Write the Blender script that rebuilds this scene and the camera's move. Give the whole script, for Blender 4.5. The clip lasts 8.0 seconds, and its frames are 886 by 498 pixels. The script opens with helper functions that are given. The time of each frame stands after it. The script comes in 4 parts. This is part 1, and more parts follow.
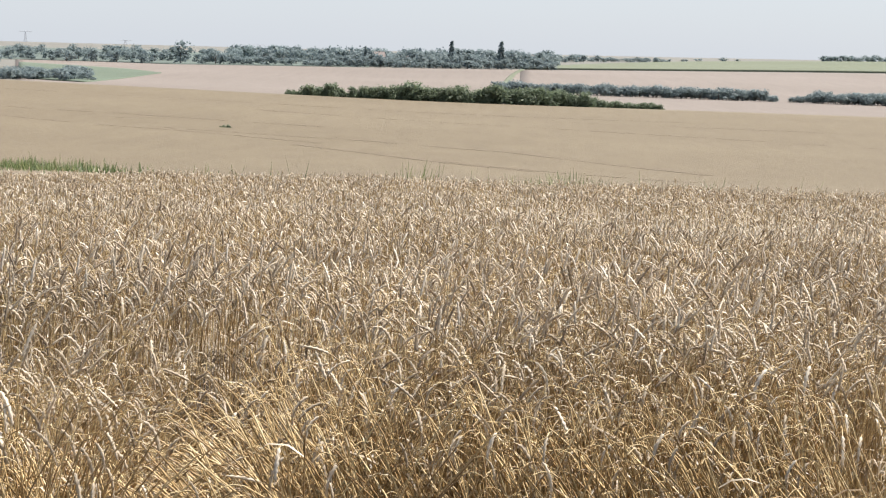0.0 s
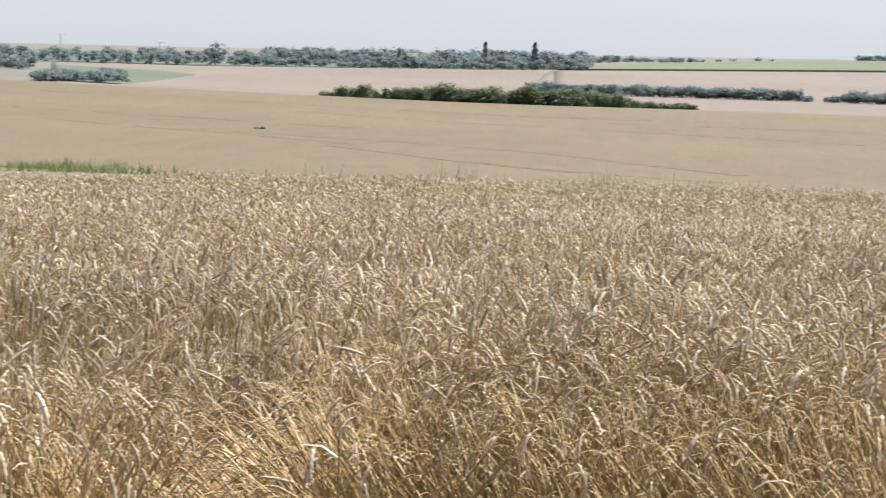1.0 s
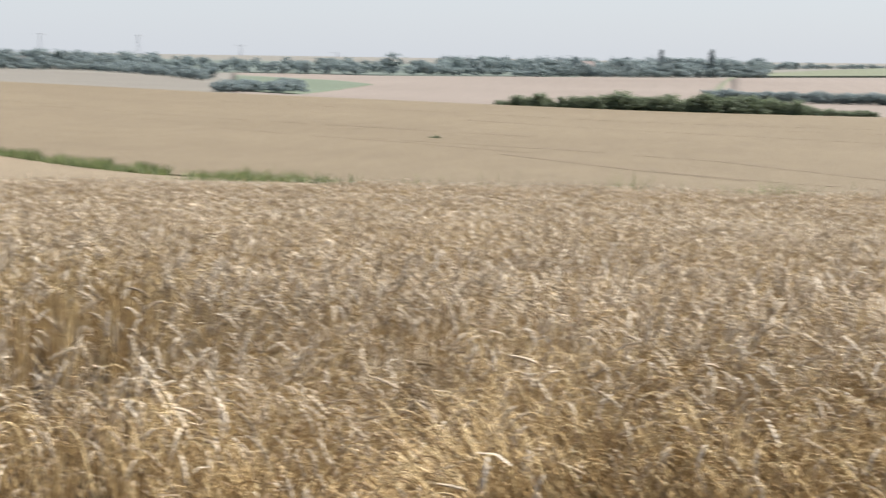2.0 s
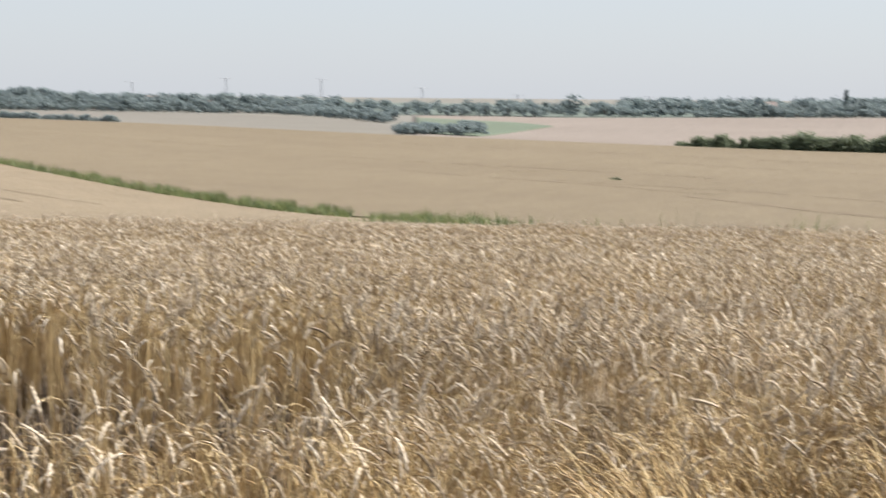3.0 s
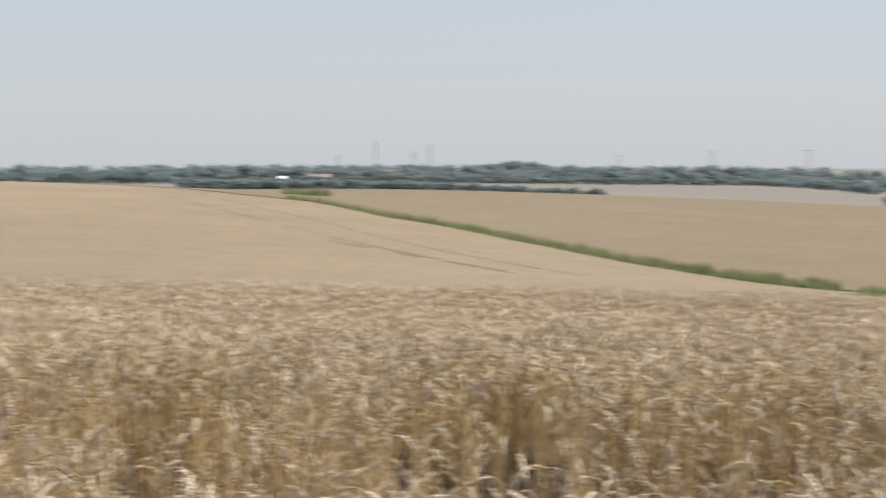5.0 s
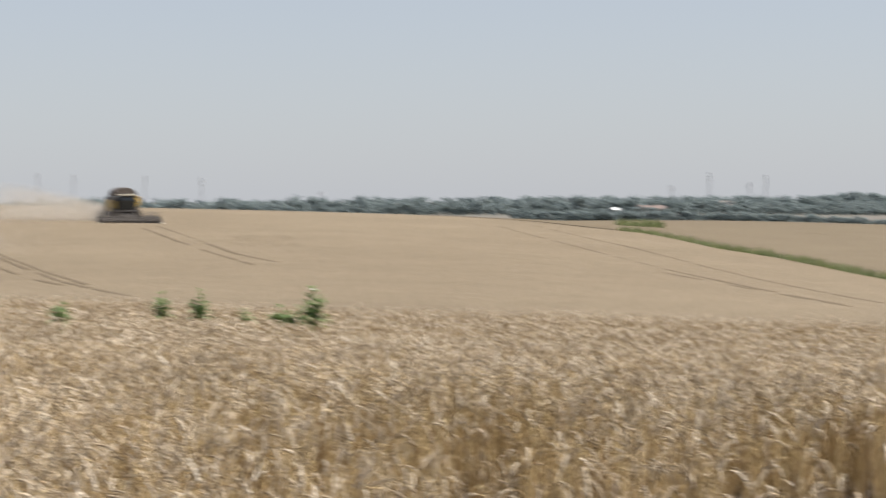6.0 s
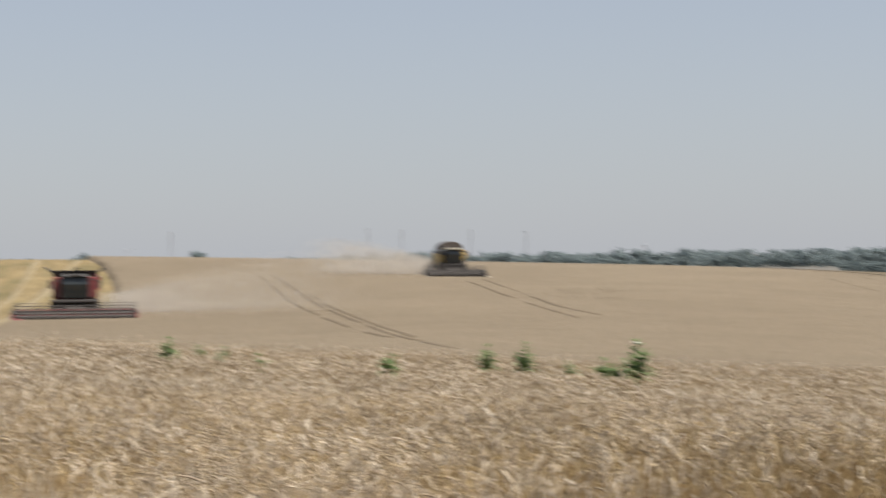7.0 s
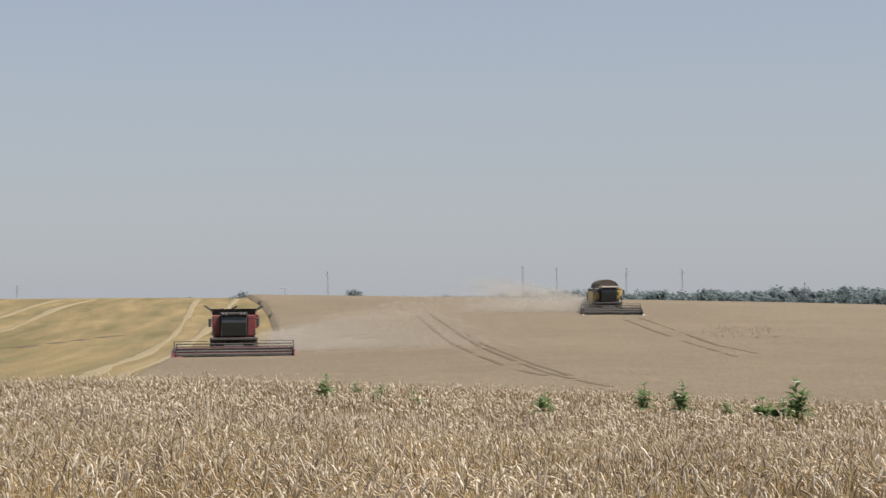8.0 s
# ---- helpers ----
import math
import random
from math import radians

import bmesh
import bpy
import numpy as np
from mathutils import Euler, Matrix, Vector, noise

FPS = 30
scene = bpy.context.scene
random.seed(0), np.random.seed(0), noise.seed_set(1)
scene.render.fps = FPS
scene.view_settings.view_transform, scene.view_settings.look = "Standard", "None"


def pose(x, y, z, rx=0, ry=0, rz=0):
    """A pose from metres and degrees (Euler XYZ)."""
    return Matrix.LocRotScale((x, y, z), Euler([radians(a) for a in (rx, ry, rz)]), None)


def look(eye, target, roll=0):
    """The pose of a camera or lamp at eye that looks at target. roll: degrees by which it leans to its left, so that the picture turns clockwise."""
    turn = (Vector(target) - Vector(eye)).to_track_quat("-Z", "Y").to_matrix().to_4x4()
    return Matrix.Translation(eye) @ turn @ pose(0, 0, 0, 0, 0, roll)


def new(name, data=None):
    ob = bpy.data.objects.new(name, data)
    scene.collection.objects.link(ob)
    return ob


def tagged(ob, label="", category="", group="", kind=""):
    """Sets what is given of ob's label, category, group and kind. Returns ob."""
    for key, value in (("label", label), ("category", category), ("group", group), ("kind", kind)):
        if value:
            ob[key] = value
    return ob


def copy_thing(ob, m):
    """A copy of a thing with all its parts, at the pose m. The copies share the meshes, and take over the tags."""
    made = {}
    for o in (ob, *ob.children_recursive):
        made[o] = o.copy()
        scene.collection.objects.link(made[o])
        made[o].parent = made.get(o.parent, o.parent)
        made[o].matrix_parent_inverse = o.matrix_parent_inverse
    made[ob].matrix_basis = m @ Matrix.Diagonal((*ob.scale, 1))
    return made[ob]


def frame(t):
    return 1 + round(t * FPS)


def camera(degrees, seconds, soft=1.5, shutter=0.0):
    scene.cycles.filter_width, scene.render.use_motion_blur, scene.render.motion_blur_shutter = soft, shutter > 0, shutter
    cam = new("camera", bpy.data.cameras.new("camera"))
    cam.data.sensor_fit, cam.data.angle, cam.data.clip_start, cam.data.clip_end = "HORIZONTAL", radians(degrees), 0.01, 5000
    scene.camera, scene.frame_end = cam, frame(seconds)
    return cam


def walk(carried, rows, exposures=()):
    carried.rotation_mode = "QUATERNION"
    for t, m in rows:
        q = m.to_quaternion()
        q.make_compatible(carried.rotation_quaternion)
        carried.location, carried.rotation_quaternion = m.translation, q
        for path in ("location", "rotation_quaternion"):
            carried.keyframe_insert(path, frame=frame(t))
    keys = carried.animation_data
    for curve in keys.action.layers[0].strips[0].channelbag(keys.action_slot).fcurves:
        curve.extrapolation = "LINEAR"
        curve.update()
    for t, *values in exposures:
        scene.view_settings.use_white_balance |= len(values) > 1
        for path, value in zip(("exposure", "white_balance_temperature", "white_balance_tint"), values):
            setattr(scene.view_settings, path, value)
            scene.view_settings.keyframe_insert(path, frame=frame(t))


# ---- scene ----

# ---- camera: a tripod pan from the field's edge ----
EYE = 1.65
cam = camera(28.0, 8.0, soft=1.25, shutter=0.8)
# seconds, yaw to the left, pitch, lean to the right (degrees)
PAN = [
    (0.0, 0.0, -6.317, -1.399), (0.5, 0.247, -6.319, -1.373), (1.0, 1.1, -6.311, -1.199), (1.5, 3.234, -6.288, -0.953),
    (2.0, 6.763, -6.127, -0.769), (2.2, 8.152, -5.96, -0.60), (3.3, 14.169, -4.245, -0.38), (3.5, 15.35, -3.803, -0.332),
    (4.0, 19.177, -2.914, -0.114), (4.5, 23.166, -2.651, 0.066), (4.7, 25.009, -2.619, 0.10), (5.8, 37.024, -1.858, 0.12),
    (6.0, 38.879, -1.514, 0.166), (6.5, 43.534, -0.843, 0.33), (7.0, 49.291, 0.251, 0.466), (7.5, 52.565, 0.949, 0.52),
    (7.8, 53.90, 1.35, 0.52), (8.0, 54.271, 1.526, 0.52),
]


def aim(yaw, pitch, lean):
    y, p = radians(yaw), radians(pitch)
    way = Vector((-math.sin(y) * math.cos(p), math.cos(y) * math.cos(p), math.sin(p)))
    eye = Vector((0, 0, EYE))
    return look(eye, eye + way * 10, -lean)


walk(cam, [(t, aim(yaw, pitch, lean)) for t, yaw, pitch, lean in PAN], [(0.0, 1.27, 6340, 10), (2.0, 1.25, 6400, 10), (4.5, 1.06, 6520, 10.5), (6.5, 0.82, 6570, 11), (8.0, 0.61, 6480, 11)])

# ---- world and sun: a hazy summer noon ----
SUN_LEFT, SUN_UP = -58.0, 60.0
world = bpy.data.worlds.new("hazy_sky")
scene.world = world
world.use_nodes = True
wn = world.node_tree.nodes
sky = wn.new("ShaderNodeTexSky")
sky.sky_type = "NISHITA"
sky.sun_disc = False
sky.sun_elevation = radians(SUN_UP)
sky.sun_rotation = radians(-SUN_LEFT)
sky.air_density, sky.dust_density, sky.ozone_density = 0.9, 1.0, 1.6
haze = wn.new("ShaderNodeMix")
haze.data_type = "RGBA"
haze.inputs[7].default_value = (3.76, 3.95, 4.25, 1)
sky_co, sky_sep, sky_map = wn.new("ShaderNodeTexCoord"), wn.new("ShaderNodeSeparateXYZ"), wn.new("ShaderNodeMapRange")
for socket, value in zip(list(sky_map.inputs)[1:5], (0.0, 0.26, 0.88, 0.45)):
    socket.default_value = value
world.node_tree.links.new(sky_co.outputs["Generated"], sky_sep.inputs[0])
world.node_tree.links.new(sky_sep.outputs["Z"], sky_map.inputs[0])
world.node_tree.links.new(sky_map.outputs[0], haze.inputs[0])
world.node_tree.links.new(sky.outputs["Color"], haze.inputs[6])
world.node_tree.links.new(haze.outputs[2], wn["Background"].inputs["Color"])
wn["Background"].inputs["Strength"].default_value = 0.076
sun = new("sun", bpy.data.lights.new("sun", "SUN"))
sun.data.energy, sun.data.angle, sun.data.color = 4.1, radians(0.7), (1.0, 0.95, 0.88)
sun_way = Vector((-math.sin(radians(SUN_LEFT)) * math.cos(radians(SUN_UP)), math.cos(radians(SUN_LEFT)) * math.cos(radians(SUN_UP)), math.sin(radians(SUN_UP))))
sun.matrix_world = look(sun_way * 100, (0, 0, 0))


# ---- materials ----
def material(name):
    m = bpy.data.materials.new(name)
    m.use_nodes = True
    return m, m.node_tree, m.node_tree.nodes["Principled BSDF"]


def noise_tex(nt, scale, detail=4, stretch=(1, 1, 1), turn=0.0, rough=0.6, source="Object"):
    co, mp, nz = nt.nodes.new("ShaderNodeTexCoord"), nt.nodes.new("ShaderNodeMapping"), nt.nodes.new("ShaderNodeTexNoise")
    mp.inputs["Scale"].default_value = stretch
    mp.inputs["Rotation"].default_value = (0, 0, radians(turn))
    nz.inputs["Scale"].default_value, nz.inputs["Detail"].default_value, nz.inputs["Roughness"].default_value = scale, detail, rough
    nt.links.new(co.outputs[source], mp.inputs["Vector"])
    nt.links.new(mp.outputs["Vector"], nz.inputs["Vector"])
    return nz.outputs["Fac"]


def ramp(nt, fac, stops):
    r = nt.nodes.new("ShaderNodeValToRGB")
    while len(r.color_ramp.elements) < len(stops):
        r.color_ramp.elements.new(0.5)
    for e, (p, c) in zip(r.color_ramp.elements, stops):
        e.position, e.color = p, (*c, 1)
    nt.links.new(fac, r.inputs["Fac"])
    return r.outputs["Color"]


def blend(nt, a, b, fac, mode="MIX"):
    m = nt.nodes.new("ShaderNodeMix")
    m.data_type, m.blend_type = "RGBA", mode
    for socket, value in ((m.inputs[0], fac), (m.inputs[6], a), (m.inputs[7], b)):
        if isinstance(value, (int, float)):
            socket.default_value = value
        elif isinstance(value, tuple):
            socket.default_value = (*value, 1)
        else:
            nt.links.new(value, socket)
    return m.outputs[2]


def bump(nt, bsdf, fac, strength, distance):
    b = nt.nodes.new("ShaderNodeBump")
    b.inputs["Strength"].default_value, b.inputs["Distance"].default_value = strength, distance
    nt.links.new(fac, b.inputs["Height"])
    nt.links.new(b.outputs["Normal"], bsdf.inputs["Normal"])


def straw(name, stops, rough=0.55, through_light=0.25):
    """Dry plant matter: each island has its own tone, and some light passes through."""
    m, nt, b = material(name)
    geo = nt.nodes.new("ShaderNodeNewGeometry")
    tone = ramp(nt, geo.outputs["Random Per Island"], stops)
    grain = ramp(nt, noise_tex(nt, 60, 2), [(0.3, (0.72, 0.72, 0.72)), (0.7, (1.1, 1.08, 1.05))])
    patch = ramp(nt, noise_tex(nt, 0.7, 3), [(0.3, (0.76, 0.74, 0.72)), (0.7, (1.1, 1.09, 1.07))])
    col = blend(nt, blend(nt, tone, grain, 1.0, "MULTIPLY"), patch, 1.0, "MULTIPLY")
    nt.links.new(col, b.inputs["Base Color"])
    b.inputs["Roughness"].default_value = rough
    b.inputs["Specular IOR Level"].default_value = 0.35
    tr, mx = nt.nodes.new("ShaderNodeBsdfTranslucent"), nt.nodes.new("ShaderNodeMixShader")
    nt.links.new(col, tr.inputs["Color"])
    mx.inputs[0].default_value = through_light
    nt.links.new(b.outputs[0], mx.inputs[1])
    nt.links.new(tr.outputs[0], mx.inputs[2])
    nt.links.new(mx.outputs[0], nt.nodes["Material Output"].inputs["Surface"])
    return m


EAR = straw("wheat_ear", [(0.0, (0.34, 0.265, 0.18)), (0.3, (0.60, 0.50, 0.365)), (0.75, (0.76, 0.655, 0.505)), (1.0, (0.90, 0.82, 0.69))], 0.55, 0.25)
STEM = straw("wheat_stem", [(0.0, (0.29, 0.19, 0.09)), (0.5, (0.53, 0.38, 0.185)), (1.0, (0.80, 0.64, 0.37))], 0.34, 0.08)
LEAF = straw("wheat_leaf", [(0.0, (0.44, 0.345, 0.24)), (0.5, (0.70, 0.585, 0.43)), (1.0, (0.90, 0.81, 0.66))], 0.42, 0.38)


def crop(name, dark, mid, light, turn, fine=5.0, row=(1, 1, 1), mottle=0.012):
    m, nt, b = material(name)
    f = ramp(nt, noise_tex(nt, fine, 5, (1, 1, 1), 0, 0.75), [(0.28, dark), (0.5, mid), (0.74, light)])
    s = ramp(nt, noise_tex(nt, 0.35, 4, row, turn), [(0.3, (0.93, 0.925, 0.92)), (0.6, (1.02, 1.02, 1.02))])
    l = ramp(nt, noise_tex(nt, mottle, 5), [(0.3, (0.90, 0.885, 0.87)), (0.7, (1.06, 1.06, 1.06))])
    nt.links.new(blend(nt, blend(nt, f, s, 1.0, "MULTIPLY"), l, 1.0, "MULTIPLY"), b.inputs["Base Color"])
    b.inputs["Roughness"].default_value = 0.8
    b.inputs["Specular IOR Level"].default_value = 0.15
    bump(nt, b, noise_tex(nt, fine, 5, (1, 1, 1), 0, 0.75), 0.9, 0.12)
    return m


# Wheat colour with the shade between the ears put into it.
SHADED_WHEAT = crop("shaded_wheat", (0.085, 0.068, 0.044), (0.199, 0.158, 0.105), (0.285, 0.235, 0.166), 35, 4.0, (0.8, 0.5, 1), 0.035)
FAR_WHEAT = crop("far_wheat", (0.098, 0.077, 0.049), (0.152, 0.121, 0.078), (0.194, 0.159, 0.107), -62, 3.0, (1, 0.16, 1), 0.012)
PINK = crop("pale_stubble_field", (0.155, 0.13, 0.11), (0.187, 0.158, 0.133), (0.22, 0.185, 0.157), -70, 1.2, (1, 0.04, 1), 0.006)
GREY_FIELD = crop("grey_green_field", (0.125, 0.116, 0.098), (0.155, 0.144, 0.122), (0.182, 0.168, 0.142), -60, 1.2, (1, 0.05, 1), 0.006)
GREEN_FIELD = crop("green_field", (0.105, 0.118, 0.075), (0.14, 0.152, 0.10), (0.175, 0.186, 0.125), -70, 1.0, (1, 0.06, 1), 0.006)
DEEP_GREEN = crop("deep_green_field", (0.085, 0.108, 0.075), (0.11, 0.134, 0.095), (0.135, 0.158, 0.112), -70, 1.0, (1, 0.06, 1), 0.006)
MEADOW = crop("dull_meadow", (0.085, 0.105, 0.09), (0.11, 0.132, 0.112), (0.135, 0.155, 0.13), -70, 0.3, (1, 0.1, 1), 0.006)
# Lighter copy of the same wheat, without that shade, for under near ears.
LIT_WHEAT = crop("lit_wheat", (0.16, 0.125, 0.085), (0.33, 0.27, 0.19), (0.50, 0.42, 0.31), 35, 9.0)
STUBBLE = crop("cut_stubble", (0.135, 0.112, 0.06), (0.205, 0.17, 0.094), (0.265, 0.222, 0.13), -62, 4.0, (0.55, 0.025, 1), 0.05)


def strips(m, turn, along, across):
    """Soft broad strips of cut rows, run by run, over a crop's colour."""
    nt = m.node_tree
    b = nt.nodes["Principled BSDF"]
    col = b.inputs["Base Color"].links[0].from_socket
    fac = noise_tex(nt, 1.0, 3, (along, across, 1), turn)
    mp = fac.node.inputs["Vector"].links[0].from_node
    mp.vector_type = "TEXTURE"
    tint = ramp(nt, fac, [(0.34, (0.74, 0.74, 0.60)), (0.46, (0.98, 0.93, 0.82)), (0.56, (1.1, 1.0, 0.88)), (0.68, (1.38, 1.27, 1.15))])
    nt.links.new(blend(nt, col, tint, 1.0, "MULTIPLY"), b.inputs["Base Color"])


strips(STUBBLE, -31.5, 75, 3.2)
STRAW = crop("straw_swath", (0.23, 0.185, 0.105), (0.29, 0.235, 0.14), (0.35, 0.288, 0.18), 0, 6.0)
# Trampled straw, with the shade inside the track gaps put into its brown.
TRAMPLED_AND_SHADE = crop("flattened_wheat_and_shade", (0.09, 0.069, 0.045), (0.135, 0.105, 0.068), (0.175, 0.137, 0.09), 0, 3.0)
TOPS = straw("wheat_tops", [(0.0, (0.24, 0.19, 0.127)), (0.5, (0.34, 0.275, 0.19)), (1.0, (0.44, 0.36, 0.255))], 0.8, 0.5)
SOIL = crop("dry_soil", (0.06, 0.046, 0.034), (0.10, 0.08, 0.06), (0.16, 0.128, 0.095), 0, 6.0)
# The haze over far land is put into this greyer, paler colour.
LAND = crop("hazed_land", (0.13, 0.125, 0.105), (0.165, 0.157, 0.135), (0.20, 0.188, 0.16), -60, 0.05, (1, 0.1, 1), 0.002)


def foliage(name, stops, seen_through=0.3):
    m = straw(name, stops, 0.6, seen_through)
    return m


TREE_LEAF = foliage("tree_foliage", [(0.0, (0.13, 0.168, 0.11)), (0.5, (0.18, 0.225, 0.14)), (1.0, (0.24, 0.295, 0.175))], 0.5)
# Distance haze is put into these pale, bluish leaf tones.
HAZED_LEAF = foliage("hazed_foliage", [(0.0, (0.215, 0.27, 0.285)), (0.5, (0.24, 0.30, 0.31)), (1.0, (0.265, 0.325, 0.325))], 0.5)
# Brown of withered weeds, and of blades that stand for shade between rows.
DEAD_AND_SHADE = straw("withered_leaf_and_shade", [(0.0, (0.075, 0.056, 0.04)), (0.6, (0.14, 0.105, 0.072)), (1.0, (0.22, 0.17, 0.115))], 0.8, 0.1)
GRASS = foliage("verge_grass", [(0.0, (0.08, 0.115, 0.045)), (0.5, (0.185, 0.24, 0.095)), (0.85, (0.27, 0.315, 0.135)), (1.0, (0.40, 0.35, 0.20))], 0.35)
WEED = foliage("weed_leaf", [(0.0, (0.13, 0.205, 0.085)), (0.5, (0.20, 0.30, 0.125)), (1.0, (0.28, 0.385, 0.175))], 0.45)


def plain(name, colour, rough=0.5, metal=0.0, wear=0.25, scale=3.0, dust=0.0):
    m, nt, b = material(name)
    c = tuple(v * (1 - wear) for v in colour)
    col = ramp(nt, noise_tex(nt, scale, 6), [(0.3, c), (0.65, colour)])
    if dust:
        col = blend(nt, col, (0.42, 0.34, 0.25), ramp(nt, noise_tex(nt, scale * 0.6, 5), [(0.35, (dust * 0.4,) * 3), (0.7, (dust,) * 3)]))
    nt.links.new(col, b.inputs["Base Color"])
    b.inputs["Roughness"].default_value, b.inputs["Metallic"].default_value = rough, metal
    bump(nt, b, noise_tex(nt, scale * 12, 3), 0.15, 0.01)
    return m


BARK = plain("bark", (0.14, 0.11, 0.085), 0.9)
RED = plain("red_paint", (0.20, 0.016, 0.026), 0.45, 0, 0.35, 2.0, 0.16)
YELLOW = plain("yellow_paint", (0.46, 0.30, 0.035), 0.4, 0, 0.25, 2.0, 0.2)
BLACK = plain("black_plastic", (0.03, 0.03, 0.032), 0.6, 0, 0.3, 2.0, 0.12)
TARP = plain("brown_tarpaulin", (0.045, 0.034, 0.03), 0.8, 0, 0.35, 1.5, 0.12)
STEEL = plain("dark_steel", (0.085, 0.08, 0.08), 0.6, 0.15, 0.4, 3.0, 0.15)
RUBBER = plain("tyre_rubber", (0.03, 0.028, 0.027), 0.85, 0, 0.3, 3.0, 0.35)
PALE = plain("pale_panel", (0.62, 0.57, 0.46), 0.5, 0, 0.2, 2.0)
WALL = plain("house_plaster", (0.42, 0.37, 0.31), 0.85, 0, 0.2, 0.5)
ROOF = plain("red_roof_tile", (0.21, 0.16, 0.14), 0.8, 0, 0.3, 0.7)
WHITE = plain("white_sheet_metal", (0.85, 0.85, 0.83), 0.35, 0, 0.05, 0.5)
# Pale grey set close to the sky's tone, so far masts look faint.
PYLON = plain("faint_grey_lattice", (0.36, 0.37, 0.39), 0.6, 0.0, 0.2, 1.0)
PETAL = plain("pale_flower", (0.72, 0.68, 0.62), 0.7, 0, 0.1, 20.0)
LAMP = plain("lamp_glass", (0.25, 0.25, 0.25), 0.2, 0, 0.05, 20.0)
DUST = straw("wheat_dust", [(0.0, (0.70, 0.66, 0.60)), (1.0, (0.80, 0.77, 0.71))], 0.9, 0.5)
GLASS, gnt, gb = material("cab_glass")
gb.inputs["Base Color"].default_value = (0.035, 0.04, 0.04, 1)
gb.inputs["Roughness"].default_value = 0.12


# ---- mesh helpers ----
def mesh_of(name, verts, faces, mat, smooth=False):
    me = bpy.data.meshes.new(name)
    verts, faces = np.asarray(verts, np.float32), np.asarray(faces, np.int32)
    n, k = faces.shape
    me.vertices.add(len(verts))
    me.vertices.foreach_set("co", verts.ravel())
    me.loops.add(n * k)
    me.loops.foreach_set("vertex_index", faces.ravel())
    me.polygons.add(n)
    me.polygons.foreach_set("loop_start", np.arange(0, n * k, k, dtype=np.int32))
    me.polygons.foreach_set("use_smooth", np.full(n, smooth))
    me.materials.append(mat)
    me.update(calc_edges=True)
    return me


def part(name, bm, mat, parent, label=""):
    me = bm
    if isinstance(bm, bmesh.types.BMesh):
        me = bpy.data.meshes.new(name)
        bm.to_mesh(me)
        bm.free()
        me.materials.append(mat)
    ob = new(name, me)
    ob.parent = parent
    return tagged(ob, label) if label else ob


def box(bm, x, y, z, sx, sy, sz, bev=0.03, turn=None):
    """A box by its middle and sizes, with bevelled edges."""
    m = Matrix.Translation((x, y, z)) @ (turn or Matrix()) @ Matrix.Diagonal((sx, sy, sz, 1))
    made = bmesh.ops.create_cube(bm, size=1, matrix=m)
    if bev:
        es = list({e for v in made["verts"] for e in v.link_edges})
        bmesh.ops.bevel(bm, geom=es, offset=bev, segments=2, affect="EDGES", profile=0.6)


def rod(bm, a, b, r, seg=8, r2=None):
    a, b = Vector(a), Vector(b)
    m = Matrix.Translation((a + b) / 2) @ (b - a).to_track_quat("Z", "Y").to_matrix().to_4x4()
    bmesh.ops.create_cone(bm, cap_ends=True, segments=seg, radius1=r, radius2=r if r2 is None else r2, depth=(b - a).length, matrix=m)


def slab(bm, outline, x0, x1):
    """A side profile of (y, z) points drawn out from x0 to x1."""
    lo = [bm.verts.new((x0, y, z)) for y, z in outline]
    hi = [bm.verts.new((x1, y, z)) for y, z in outline]
    n = len(outline)
    fs = [bm.faces.new(lo), bm.faces.new(hi[::-1])] + [bm.faces.new((lo[i], hi[i], hi[(i + 1) % n], lo[(i + 1) % n])) for i in range(n)]
    bmesh.ops.recalc_face_normals(bm, faces=fs)
    bmesh.ops.bevel(bm, geom=list({e for f in fs for e in f.edges}), offset=0.03, segments=1, affect="EDGES")


# ---- the lie of the land: depth of the crop's top below the eye, by bearing (to the left) and distance ----
BEARINGS = [-15, 0, 14, 22, 30, 40, 50, 62]
FARS = [30, 100, 150, 215, 300, 450, 650, 1050, 1400, 3000]
DEPTHS = [
    [2.2, 7.3, 9.8, 11.2, 12.3, 13.4, 14.4, 4.8, -1.6, -4.0],
    [2.2, 7.2, 9.7, 11.1, 12.1, 12.8, 13.0, 9.0, 8.0, 1.0],
    [2.18, 6.9, 9.4, 10.2, 10.2, 9.4, 12.5, 9.5, 8.0, -1.0],
    [2.12, 6.6, 7.6, 7.9, 7.9, 6.6, 9.5, 8.2, 7.5, -1.5],
    [2.03, 6.0, 6.2, 5.4, 4.9, 4.6, 6.8, 6.8, 6.0, 0.0],
    [1.88, 5.0, 4.5, 3.5, 1.9, 5.0, 7.0, 7.0, 6.0, 0.0],
    [1.70, 4.3, 4.0, 2.3, 0.5, 3.0, 6.0, 7.0, 6.0, 0.0],
    [1.36, 4.1, 4.35, 2.9, -0.9, -0.3, 3.0, 5.0, 5.0, 0.0],
]
CROP = 0.8
AZ = np.arange(-180.0, 180.5, 1.0)
LR = np.linspace(math.log(1.0), math.log(4600.0), 500)


